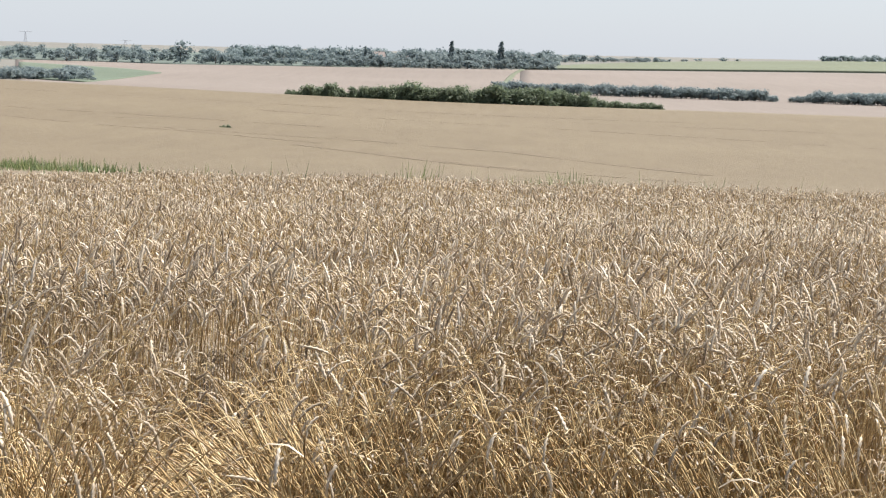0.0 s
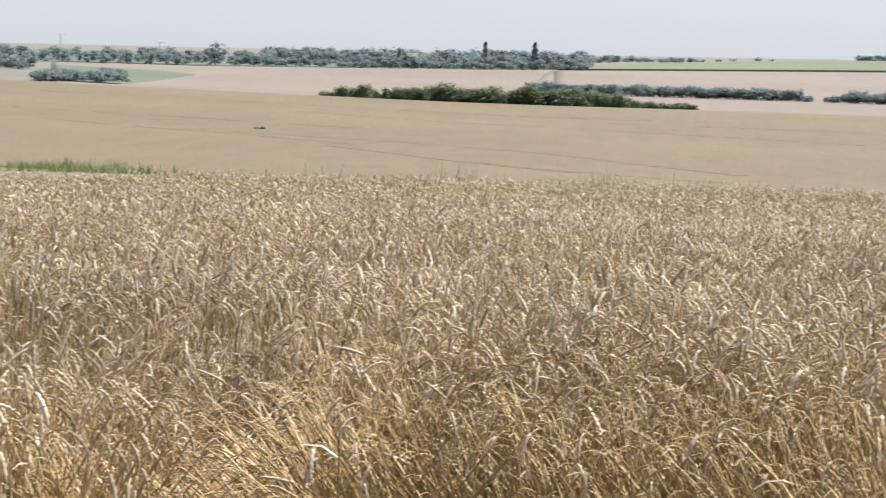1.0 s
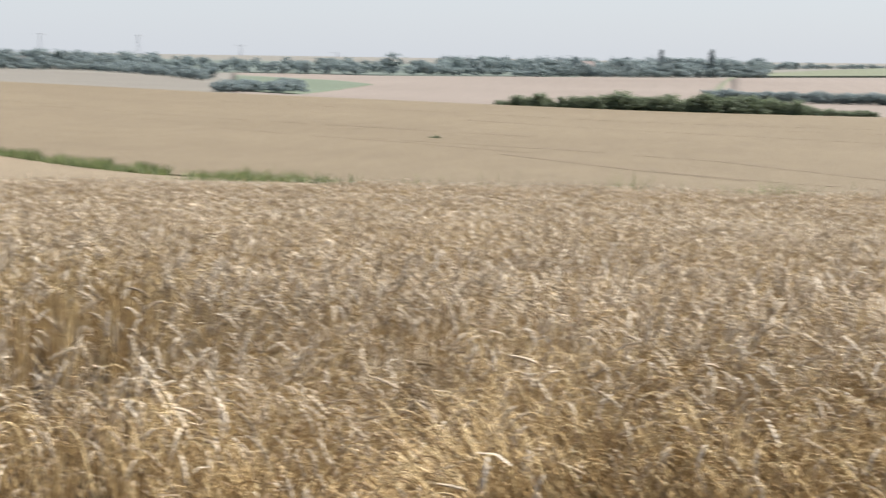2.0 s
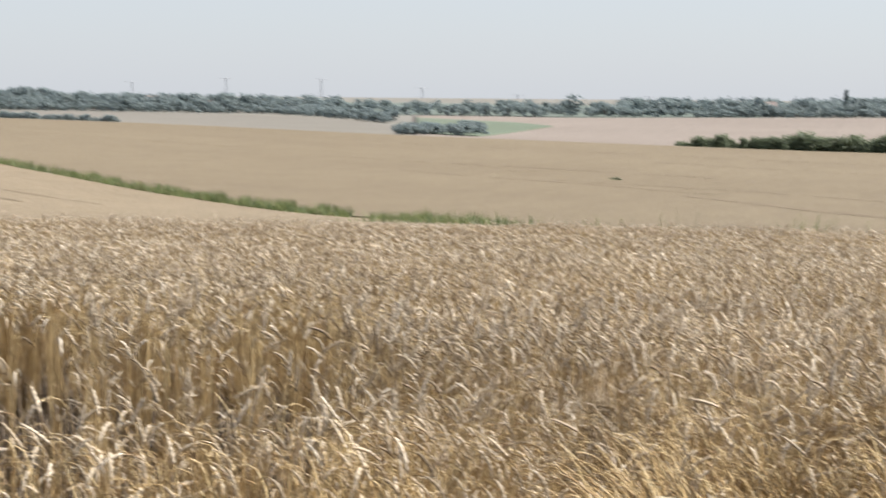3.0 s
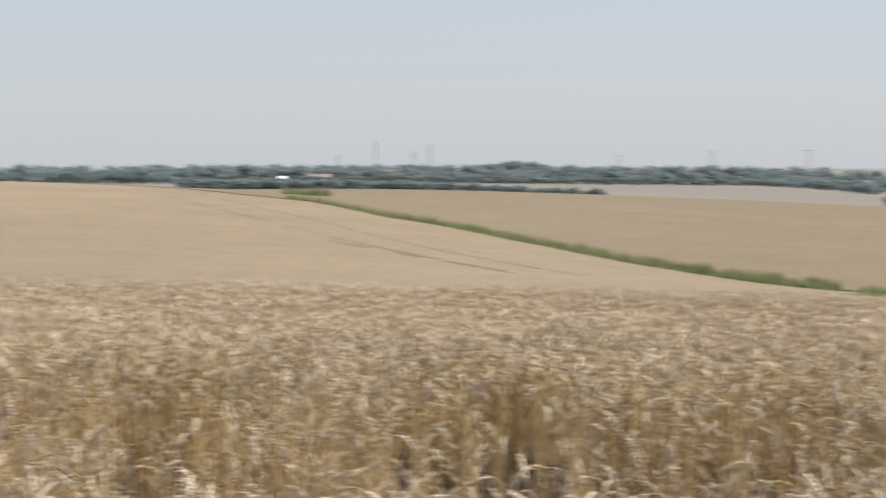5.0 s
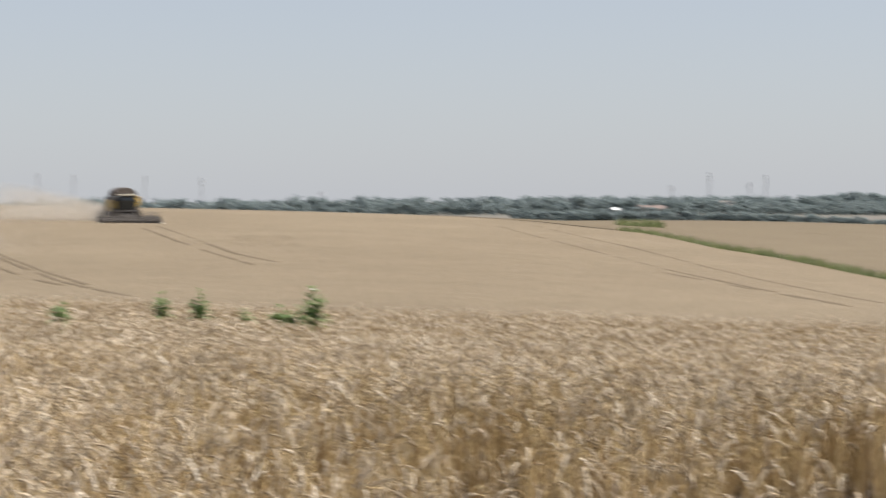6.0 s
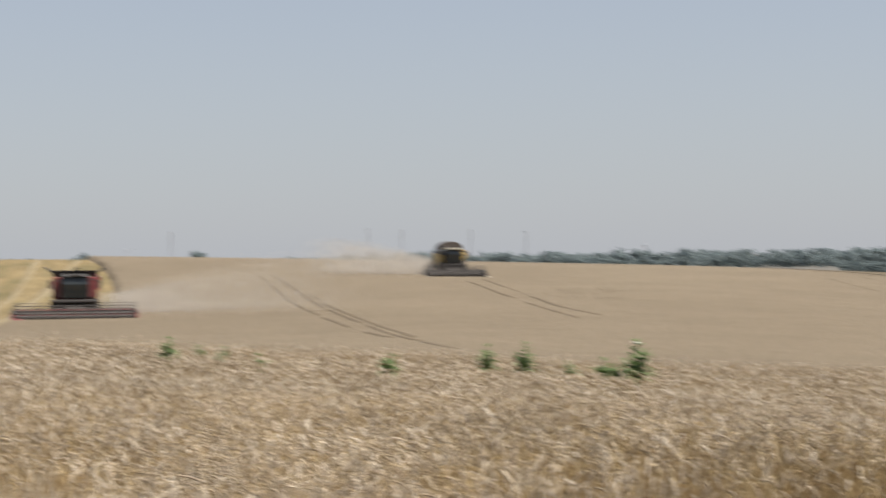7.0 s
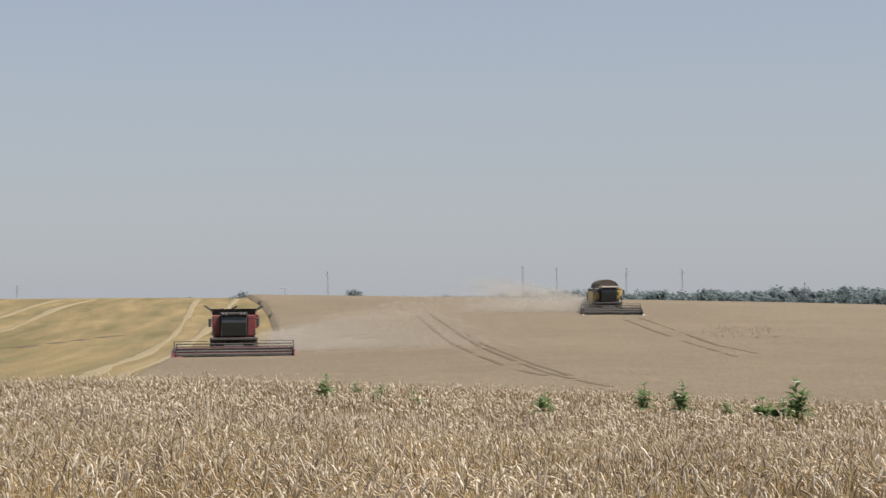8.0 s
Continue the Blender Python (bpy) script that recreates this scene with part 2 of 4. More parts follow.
def smooth_curve(x, y, q):
    """A monotone cubic through the knots."""
    x, y = np.asarray(x, float), np.asarray(y, float)
    h, d = np.diff(x), np.diff(y) / np.diff(x)
    s = np.zeros(len(x))
    s[0], s[-1] = d[0], d[-1]
    for i in range(1, len(x) - 1):
        if d[i - 1] * d[i] > 0:
            a, b = 2 * h[i] + h[i - 1], h[i] + 2 * h[i - 1]
            s[i] = (a + b) / (a / d[i - 1] + b / d[i])
    q = np.clip(q, x[0], x[-1])
    i = np.clip(np.searchsorted(x, q) - 1, 0, len(x) - 2)
    u = (q - x[i]) / h[i]
    return (y[i] * (1 + 2 * u) * (1 - u) ** 2 + h[i] * s[i] * u * (1 - u) ** 2 + y[i + 1] * u * u * (3 - 2 * u) + h[i] * s[i + 1] * u * u * (u - 1))


def land_table():
    rows = []
    for far in DEPTHS:
        t30 = far[0]
        k = [1.0, 5.0, 14.0, *FARS, 4600.0]
        v = [0.85, 0.85, 0.85 + 0.42 * (t30 - 0.85), *far, far[-1] - 1.0]
        rows.append(smooth_curve(np.log(k), v, LR))
    rows = np.array(rows)
    table = np.empty((len(AZ), len(LR)))
    for j in range(len(LR)):
        table[:, j] = np.interp(AZ, BEARINGS, rows[:, j])
    g = np.exp(-0.5 * (np.arange(-8, 9) / 2.5) ** 2)
    g /= g.sum()
    pad = np.vstack([table[:1]] * 8 + [table] + [table[-1:]] * 8)
    return sum(g[i] * pad[i:i + len(AZ)] for i in range(17))


LAND_TABLE = land_table()
LAND_TABLE = LAND_TABLE + (LAND_TABLE[::-1] - LAND_TABLE) * np.clip((np.abs(AZ) - 120) / 60, 0, 1)[:, None] * 0.5


def top(az, r):
    """Height of the crop's top at that bearing and distance."""
    az, r = np.asarray(az, float), np.asarray(r, float)
    u = np.clip((az + 180), 0, 359.999)
    v = np.clip((np.log(np.maximum(r, 1.0)) - LR[0]) / (LR[1] - LR[0]), 0, len(LR) - 1.001)
    i, j = u.astype(int), v.astype(int)
    a, b = u - i, v - j
    t = LAND_TABLE
    return EYE - (t[i, j] * (1 - a) * (1 - b) + t[i + 1, j] * a * (1 - b) + t[i, j + 1] * (1 - a) * b + t[i + 1, j + 1] * a * b)


def soil(az, r):
    return top(az, r) - CROP


def place(az, r, lift=0.0):
    """A point on the soil."""
    a = math.radians(az)
    return Vector((-r * math.sin(a), r * math.cos(a), float(soil(az, r)) + lift))


def polar(az, r, z):
    a = np.radians(az)
    return np.stack([-r * np.sin(a), r * np.cos(a), z], -1)


def grid_faces(n, m):
    i = np.arange(n * m).reshape(n, m)
    return np.stack([i[:-1, :-1].ravel(), i[1:, :-1].ravel(), i[1:, 1:].ravel(), i[:-1, 1:].ravel()], 1)


def skirted(verts, faces, drop, flare=0.0):
    """Closes a sheet's rim with a wall of that height, which may slope out to the left."""
    e = np.concatenate([faces[:, [k, (k + 1) % 4]] for k in range(4)])
    key = np.sort(e, 1)
    _, idx, cnt = np.unique(key, axis=0, return_index=True, return_counts=True)
    rim = e[idx[cnt == 1]]
    low = verts.copy()
    low[:, 2] -= drop
    far = np.hypot(verts[:, 0], verts[:, 1]) + 1e-6
    low[:, 0] -= flare * verts[:, 1] / far
    low[:, 1] += flare * verts[:, 0] / far
    walls = np.stack([rim[:, 1], rim[:, 0], rim[:, 0] + len(verts), rim[:, 1] + len(verts)], 1)
    return np.vstack([verts, low]), np.vstack([faces, walls])


def sheet(name, label, category, mat, az0, az1, inner, outer, lift, step=0.5, rows=24, edge=None, sink=0.0, kind="structure", rim=None):
    """A field draped over the land between two distances, each a list of (bearing, metres)."""
    az = np.linspace(az0, az1, max(3, int((az1 - az0) / step) + 1))
    r0, r1 = np.interp(az, *zip(*inner)), np.interp(az, *zip(*outer))
    u = np.linspace(0, 1, rows)
    r = np.exp(np.log(r0)[:, None] + np.log(np.maximum(r1, r0 + 0.5) / r0)[:, None] * u)
    a = np.repeat(az[:, None], rows, 1)
    if edge is not None:
        a = edge(a, r)
    v = polar(a, r, soil(a, r) + lift - sink * np.clip((46 - r) / 8, 0, 1)).reshape(-1, 3)
    f = grid_faces(len(az), rows)
    wide = np.abs(np.diff(a, axis=0)) > 1e-6
    f = f[(wide[:, :-1] | wide[:, 1:]).ravel()]
    v, f = skirted(v, f, lift + 0.3 if rim is None else rim, 0.0 if rim is None else rim)
    ob = new(name, mesh_of(name, v, f, mat, True))
    return tagged(ob, label, category, kind=kind)


# ---- ground and fields ----
def build_ground():
    az = np.concatenate([np.arange(-180, -40, 5.0), np.arange(-40, 76, 1.0), np.arange(76, 180.1, 4.0)])
    r = np.exp(np.linspace(math.log(1.2), math.log(4500), 150))
    a, q = np.meshgrid(az, r, indexing="ij")
    v = polar(a, q, soil(a, q)).reshape(-1, 3)
    f = grid_faces(len(az), len(r))
    ring = np.arange(len(az)) * len(r)
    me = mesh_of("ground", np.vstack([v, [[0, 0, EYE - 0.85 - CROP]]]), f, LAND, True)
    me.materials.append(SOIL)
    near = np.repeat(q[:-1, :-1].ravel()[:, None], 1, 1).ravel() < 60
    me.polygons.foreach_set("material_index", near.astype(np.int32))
    ob = new("ground", me)
    return tagged(ob, "dry brown soil and rolling farmland reaching the horizon", "ground", kind="structure")


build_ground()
bm = bmesh.new()
bmesh.ops.create_circle(bm, cap_ends=True, segments=40, radius=1.35, matrix=Matrix.Translation((0, 0, EYE - 0.85 - CROP + 0.004)))
tagged(part("footpath_ground", bm, SOIL, None), "patch of bare trodden soil at the field's edge", "ground", kind="structure")

STRIP = [(-60, 92), (8, 94), (10.3, 95), (15.5, 113), (22.3, 148), (25.8, 176), (28, 197), (30.1, 214), (32.4, 258), (34, 268), (36, 290), (40, 330), (90, 330)]


def cut_line(r):
    """The bearing at which the standing wheat on the hill ends."""
    edge = np.interp(r, [60, 95, 138], [65.6, 64.2, 62.9])
    back = np.interp(r, [138, 160, 200, 235, 262, 280, 330], [59.4, 59.45, 59.58, 59.75, 60.05, 60.35, 60.6])
    return edge + (back - edge) * np.clip((r - 138) / 4, 0, 1)


# Pale sheets added under the near ears to lighten the gaps between them.
sheet("wheat_fill_sheet", "lighter wheat sheet filled in under the near ears", "straw", LIT_WHEAT, -20, 74, [(-20, 15.5), (74, 15.5)], [(-20, 36.5), (74, 36.5)], CROP - 0.17, 0.8, 24)
sheet("wheat_fill_sheet", "pale wheat sheet filled in low between the stems", "straw", LIT_WHEAT, -20, 74, [(-20, 7.5), (13, 7.5), (15, 14.2), (48, 14.2), (52, 7.5), (74, 7.5)], [(-20, 15.6), (74, 15.6)], CROP - 0.32, 0.8, 20)
sheet("wheat_field_canopy", "dense ripe wheat standing on rolling ground", "wheat field", SHADED_WHEAT, -45, 85, [(-45, 36), (85, 36)],
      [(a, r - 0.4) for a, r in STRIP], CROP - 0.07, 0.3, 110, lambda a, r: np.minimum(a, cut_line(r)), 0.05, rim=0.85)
sheet("far_wheat_field", "wide golden wheat field beyond the grassy strip", "wheat field", FAR_WHEAT, -45, 40,
      [(a, r + 0.4) for a, r in STRIP], [(-45, 455), (40, 455)], CROP, 0.4, 60)
sheet("stubble_field", "freshly cut stubble field with faint rows", "stubble", STUBBLE, 58, 90, [(58, 55), (90, 55)], [(58, 335), (90, 335)], 0.12, 0.3, 130,
      lambda a, r: np.maximum(a, cut_line(r)))
sheet("pale_field", "pale pinkish harvested field on the far slope", "field", PINK, -2.33, 13.6, [(-2.33, 457), (13.6, 457)],
      [(-2.33, 1040), (4, 1030), (9, 1000), (11.5, 1040), (13.6, 1050)], 0.15, 0.3, 40)
sheet("pale_field", "pale pinkish harvested field beside a farm track", "field", PINK, -40, -2.33, [(-40, 457), (-2.33, 457)],
      [(-40, 1050), (-2.33, 1042)], 0.15, 0.4, 40)
sheet("green_field", "flat green crop on the distant plateau", "field", GREEN_FIELD, -40, -2.4, [(-40, 1058), (-2.4, 1058)],
      [(-40, 1600), (-8, 1500), (-2.4, 1120)], 1.0, 0.4, 20)
sheet("green_parcel", "dark green triangular parcel below the village", "field", DEEP_GREEN, 9.1, 13.5, [(9.1, 800), (10.2, 707), (11.5, 615), (13.5, 660)],
      [(9.1, 802), (10.2, 860), (11.8, 905), (13.5, 955)], 0.5, 0.15, 18)
sheet("meadow", "hazy dull green meadow slope with scattered trees", "field", MEADOW, 2.5, 16.5, [(2.5, 1045), (9, 1015), (11.5, 1055), (13.6, 1065), (16.5, 1000)],
      [(2.5, 1200), (5, 1750), (16.5, 1950)], 0.3, 0.3, 16)
sheet("grey_field", "dull grey-green fallow field", "field", GREY_FIELD, 13.7, 34, [(13.7, 457), (34, 457)], [(13.7, 740), (15.4, 900), (19, 1010), (34, 1040)], 0.15, 0.3, 24)

# ---- wheel tracks, swaths, verge ----
def trail(name, label, category, mat, pts, width, lift, seed, wobble=0.3, gaps=0.0, ridge=0.0, kind="structure"):
    """A narrow band laid over the land along points of (bearing, metres); ridge: how far its middle rises."""
    rng = np.random.default_rng(seed)
    xy = np.array([(-r * math.sin(radians(a)), r * math.cos(radians(a))) for a, r in pts])
    s = np.concatenate([[0], np.cumsum(np.hypot(*np.diff(xy, axis=0).T))])
    n = max(6, int(s[-1] / 0.8))
    u = np.linspace(0, s[-1], n)
    c = np.stack([np.interp(u, s, xy[:, 0]), np.interp(u, s, xy[:, 1])], 1)
    d = np.gradient(c, axis=0)
    d /= np.hypot(d[:, 0], d[:, 1])[:, None]
    side = np.stack([-d[:, 1], d[:, 0]], 1)
    soft = np.ones(21) / 21
    w = width * (0.5 + wobble * np.convolve(rng.uniform(-0.9, 0.9, n + 20), soft, "valid"))
    c = c + side * np.convolve(rng.normal(0, min(0.5, 0.45 * width), n + 20), soft, "valid")[:, None]
    cols = []
    for k, h in ((-1, 0.0), (-0.5, ridge * 0.8), (0.0, ridge), (0.5, ridge * 0.75), (1, 0.0)):
        p = c + side * (w * k)[:, None]
        az, r = np.degrees(np.arctan2(-p[:, 0], p[:, 1])), np.hypot(p[:, 0], p[:, 1])
        cols.append(np.column_stack([p, soil(az, r) + lift + h * rng.uniform(0.6, 1.3, n)]))
    v = np.stack(cols, 1).reshape(-1, 3)
    f = grid_faces(n, 5)
    if gaps:
        keep = np.repeat(np.interp(u[:-1], np.arange(0, s[-1] + 6, 3.0), rng.uniform(0, 1, int((s[-1] + 6) / 3.0) + 1)[:len(np.arange(0, s[-1] + 6, 3.0))]) > gaps, 4)
        f = f[keep]
    v, f = skirted(v, f, 0.02)
    return tagged(new(name, mesh_of(name, v, f, mat, True)), label, category, kind=kind)


TRACKS = [
    [(55.2, 228), (54.2, 165), (53.2, 130), (52.2, 108), (51.0, 97)], [(54.7, 228), (53.4, 160), (52.2, 122), (51.1, 103), (48.9, 84)],
    [(53.6, 180), (52.6, 140), (51.3, 112), (50.2, 98)],
    [(48.0, 212), (46.6, 175), (45.5, 150), (44.3, 136)], [(48.5, 205), (46.9, 165), (45.9, 145), (45.0, 130)],
    [(37.0, 250), (34.0, 185), (31.0, 150), (28.5, 130), (26.2, 116)], [(36.0, 265), (32.5, 195), (29.0, 152), (26.2, 130), (23.5, 116)],
    [(31.8, 150), (29.6, 135), (27.5, 122), (26.0, 114)], [(38.5, 300), (36.0, 280), (34.2, 268)],
]
for k, pts in enumerate(TRACKS):
    trail("wheel_track", "narrow wheel track pressed into the standing wheat, darkened for its shade", "track", TRAMPLED_AND_SHADE, pts, 0.42, CROP - 0.06, 40 + k, 0.9, 0.24)
RUTS = [
    [(9.0, 235), (2.5, 216), (-2.0, 196), (-8.4, 152)], [(5.0, 200), (2.7, 182), (-3.0, 146)], [(10.4, 262), (9.4, 270)],
    [(14.0, 250), (8.0, 225), (4.0, 205)], [(20.0, 300), (15.0, 290), (10.0, 280), (4.0, 262)], [(28, 330), (22, 318), (17.5, 308)],
    [(-4, 330), (-9, 322), (-14, 318)], [(14, 380), (6, 372), (0, 360), (-8, 352)], [(0.0, 165), (-4.5, 142), (-8, 128)], [(6, 330), (-2, 300), (-9, 270), (-14, 250)],
]
for k, pts in enumerate(RUTS):
    trail("field_rut", "faint dark rut across the golden wheat", "track", TRAMPLED_AND_SHADE, pts, 0.8, CROP + 0.012, 60 + k, 1.1, 0.28)
SWATHS = [
    [(65.4, 283), (66.3, 262), (67.2, 240), (68.6, 205)], [(62.1, 283), (62.7, 215), (63.2, 185), (64.3, 150), (66.0, 112), (67.5, 90)],
    [(60.9, 285), (61.8, 215), (62.6, 175), (63.4, 145), (64.5, 118), (66.3, 88)], [(66.4, 285), (67.6, 255), (69.5, 220)],
]
for k, pts in enumerate(SWATHS):
    trail("straw_swath", "long pale heap of threshed straw on the stubble", "straw", STRAW, pts, 1.1, 0.135, 80 + k, 1.2, 0.0, 0.03)
trail("farm_track", "thin green farm track between two pale fields", "track", GREEN_FIELD, [(-1.5, 560), (-1.75, 720), (-2.1, 900), (-2.42, 1060)], 3.0, 0.3, 90)
trail("stubble_row", "dark brown band of bare stubble", "track", TRAMPLED_AND_SHADE, [(64.6, 200), (66.0, 190), (67.8, 178)], 1.2, 0.14, 91, 0.8, 0.4)


# ---- wheat, plant by plant ----
def tube(p, d, s, ra, rb, n):
    """Tubes along p (plants, points, 3), with cross-sections of radii ra along s and rb across it."""
    N, K, _ = p.shape
    q = np.cross(d, s[:, None, :])
    ang = np.arange(n) * 2 * np.pi / n
    v = p[:, :, None, :] + (ra[..., None] * np.cos(ang))[..., None] * s[:, None, None, :] + (rb[..., None] * np.sin(ang))[..., None] * q[:, :, None, :]
    i = np.arange(K * n).reshape(K, n)
    f = np.stack([i[:-1].ravel(), np.roll(i[:-1], -1, 1).ravel(), np.roll(i[1:], -1, 1).ravel(), i[1:].ravel()], 1)
    f = f[None] + (np.arange(N) * K * n)[:, None, None]
    return v.reshape(-1, 3), f.reshape(-1, 4)


def hooked(base, phi, length, th0, th1, K):
    """Points and directions along curves that bend from th0 to th1 off the upright, in the direction phi."""
    u = np.linspace(0, 1, K)
    th = th0[:, None] + (th1 - th0)[:, None] * u
    d = np.stack([np.sin(th) * np.cos(phi)[:, None], np.sin(th) * np.sin(phi)[:, None], np.cos(th)], -1)
    step = (d[:, :-1] + d[:, 1:]) / 2 * (length / (K - 1))[:, None, None]
    p = np.concatenate([base[:, None], base[:, None] + np.cumsum(step, 1)], 1)
    return p, d


def low_noise(x, y, scale, seed):
    rng = np.random.default_rng(seed)
    out = np.zeros_like(x)
    for k in range(6):
        a, ph = rng.uniform(0, 2 * np.pi, 2)
        fq = scale * rng.uniform(0.6, 1.8)
        out += np.sin((x * np.cos(a) + y * np.sin(a)) * fq + ph)
    return out / 3.5


ROWS_RUN = 25.0
# gaps in the stand, placed to fit the camera's view: bearing, half width in degrees, depth
HOLES = [(17.9, 0.70, 10.5), (19.6, 0.64, 10.5), (21.9, 0.33, 10.5), (24.4, 0.58, 10.5), (25.8, 0.83, 10.5), (26.9, 0.59, 10.5), (28.2, 0.83, 10.5), (29.5, 0.67, 10.5), (31.6, 0.32, 9.4), (34.2, 0.37, 9.4),
         (36.6, 0.44, 9.4), (38.5, 0.51, 9.4), (41.0, 0.44, 9.4), (43.0, 0.51, 9.4), (45.5, 0.37, 9.4)]


def thin_spots(az, r, x, y):
    """How thinly the crop stands, 0 to 1: an old wheel track behind the edge, slits fitted to the camera's view and
    missing rows beyond it, and a trampled hollow.
    """
    reach = np.clip((az - 14.5) / 2, 0, 1) * np.clip((47 - az) / 9, 0, 1)
    row = np.round((x * math.cos(radians(ROWS_RUN)) + y * math.sin(radians(ROWS_RUN))) / 0.15)
    near, beyond = 4.85 + 0.10 * np.sin(az * 0.9), 5.7 + 1.7 * ((np.sin(row * 78.233) * 12543.123) % 1.0)
    track = np.clip((r - near) / 0.15, 0, 1) * np.clip((beyond - r) / 0.2, 0, 1) * (0.98 + 0.04 * low_noise(x, y, 5, 5))
    slits = 0 * r
    for hole, width, far in HOLES:
        slits = np.maximum(slits, np.clip(3 - 2.2 * np.abs(az - hole - 0.12 * np.sin(r * 4)) / (0.6 * width), 0, 1) * np.clip((r - 5.0) / 0.2, 0, 1) * np.clip((far - r) / 0.3, 0, 1))
    missing = (np.sin(row * 12.9898) * 43758.5453) % 1.0 < 0.34
    slits = np.maximum(slits, missing * np.clip((10.4 - r) / 0.8, 0, 1) * np.clip((r - 5.0) / 0.3, 0, 1) * 0.95)
    hollow = np.clip(2.4 * (1 - np.hypot((az - 7.4 - 0.4 * np.sin(r * 3)) / 2.4, (r - 6.0) / 1.05)), 0, 0.93)
    lodged = np.clip(1.3 - np.hypot((az - 9.0) / 4.5, (r - 5.4) / 0.9), 0, 1)
    lodged = np.maximum(lodged, 0.8 * np.clip(1.3 - np.hypot((az - 2.9) / 1.7, (r - 6.0) / 0.4), 0, 1))
    return np.clip(np.maximum(np.maximum(track, slits) * reach, hollow), 0, 1), lodged


def stand(r0, r1, per_m2, level, seed, az0=-15.2, az1=69.6, bare=False):
    rng = np.random.default_rng(seed)
    n = int(radians(az1 - az0) / 2 * (r1 * r1 - r0 * r0) * per_m2)
    az = rng.uniform(az0, az1, n)
    r = np.sqrt(rng.uniform(r0 * r0, r1 * r1, n))
    a = np.radians(az)
    x, y = -r * np.sin(a), r * np.cos(a)
    if level < 2:
        # drilled in rows, 15 cm apart
        across = x * math.cos(radians(ROWS_RUN)) + y * math.sin(radians(ROWS_RUN))
        shift = (np.round(across / 0.15) * 0.15 + rng.normal(0, 0.022, n)) - across
        x, y = x + shift * math.cos(radians(ROWS_RUN)), y + shift * math.sin(radians(ROWS_RUN))
        az, r = np.degrees(np.arctan2(-x, y)), np.hypot(x, y)
    thin, lodged = thin_spots(az, r, x, y)
    edge = 4.15 + 0.5 * np.clip((13 - az) / 4, 0, 1) + 0.22 * low_noise(x, y, 1.5, 9)
    ok = (rng.uniform(0, 1, n) > thin) & (r > edge) & (rng.uniform(0, 1, n) > ((0.3 if bare else 0.45 * np.clip((5.0 - r) / 0.4, 0, 1)) * np.clip((4 - az) / 6, 0, 1)))
    az, r, x, y, thin, lodged = (w[ok] for w in (az, r, x, y, thin, lodged))
    n = len(az)
    front = np.clip((edge[ok] + 0.75 - r) / 0.7, 0, 1) * np.clip((16 - az) / 6, 0.25, 1)
    swirl = low_noise(x, y, 0.9, 21)
    phi = np.where(rng.uniform(0, 1, n) < 0.45, rng.normal(0.2, 0.8, n) + swirl * 0.8, rng.uniform(0, 2 * np.pi, n))
    away = rng.uniform(0, 1, n) < front * 0.75
    phi = np.where(away, rng.normal(np.pi - 0.15, 0.5, n), phi)
    lean = np.abs(rng.normal(0.10, 0.10, n)) + front * rng.uniform(0.05, 0.5, n) + lodged * rng.uniform(0.2, 0.9, n)
    wall = np.clip((az - 13) / 3, 0, 1) * np.clip((52 - az) / 4, 0, 1) * np.clip((r - 5.2) / 0.6, 0, 1) * np.clip((9.6 - r) / 0.8, 0, 1)
    lean = lean * (1 - 0.75 * wall) + (np.clip((6.0 - r) / 0.8, 0, 1) * (0.12 + 0.3 * np.clip(low_noise(x, y, 2.2, 77), 0, 1)) * rng.uniform(0.3, 1.3, n) if bare else 0)
    h = 0.73 + rng.normal(0, 0.04, n) + 0.05 * low_noise(x, y, 0.8, 31) - front * rng.uniform(0, 0.2, n) - lodged * rng.uniform(0.15, 0.5, n) - (rng.uniform(0, 1, n) < 0.12) * rng.uniform(0, 0.2, n)
    if not bare:
        h = h - wall * (rng.uniform(0, 1, n) < 0.62) * rng.uniform(0.05, 0.46, n)
    zs = soil(az, r)
    base = np.stack([x, y, zs], 1)
    K = {0: 5, 1: 2, 2: 2}[level]
    start = np.zeros(n) + rng.normal(0, 0.04, n)
    p, d = hooked(base, phi, h * (1 + 0.12 * lean), start, lean * 1.5, K)
    s = np.stack([-np.sin(phi), np.cos(phi), np.zeros(n)], 1)
    nod = np.where(rng.uniform(0, 1, n) < 0.80 - 0.3 * wall, np.clip(rng.normal(2.9, 0.25, n), 2.2, 3.4), np.clip(rng.normal(0.5, 0.35, n), 0.02, 1.2))
    nod = np.minimum(nod, 3.25 - lean * 1.5)
    size = rng.normal(1.0, 0.13, n)
    tip_th = lean * 1.5
    out = {}
    if level < 2:
        rad = np.full((n, K), 0.0019 if level == 0 else 0.0024) * (1 + 0.35 * front + 0.3 * wall)[:, None]
        # the thin neck bends over below the ear
        np_, nd = hooked(p[:, -1], phi, rng.uniform(0.04, 0.10, n), tip_th, tip_th + nod * 0.62, 4 if level == 0 else 3)
        nr = np.full(np_.shape[:2], 0.0015 if level == 0 else 0.002)
        out["stem"] = [tube(p, d, s, rad, rad, 3), tube(np_, nd, s, nr, nr, 3)]
        tip = np_[:, -1]
    else:
        tip = p[:, -1] + np.array([0, 0, 0.03])
        low = p[:, -1] - d[:, -1] * 0.1
        side = np.stack([np.full(n, math.cos(radians(25.0))), np.full(n, math.sin(radians(25.0))), np.zeros(n)], 1) * 0.003
        v = np.stack([low - side, low + side, tip + side, tip - side], 1).reshape(-1, 3)
        out["stem"] = [(v, np.arange(len(v)).reshape(-1, 4))]
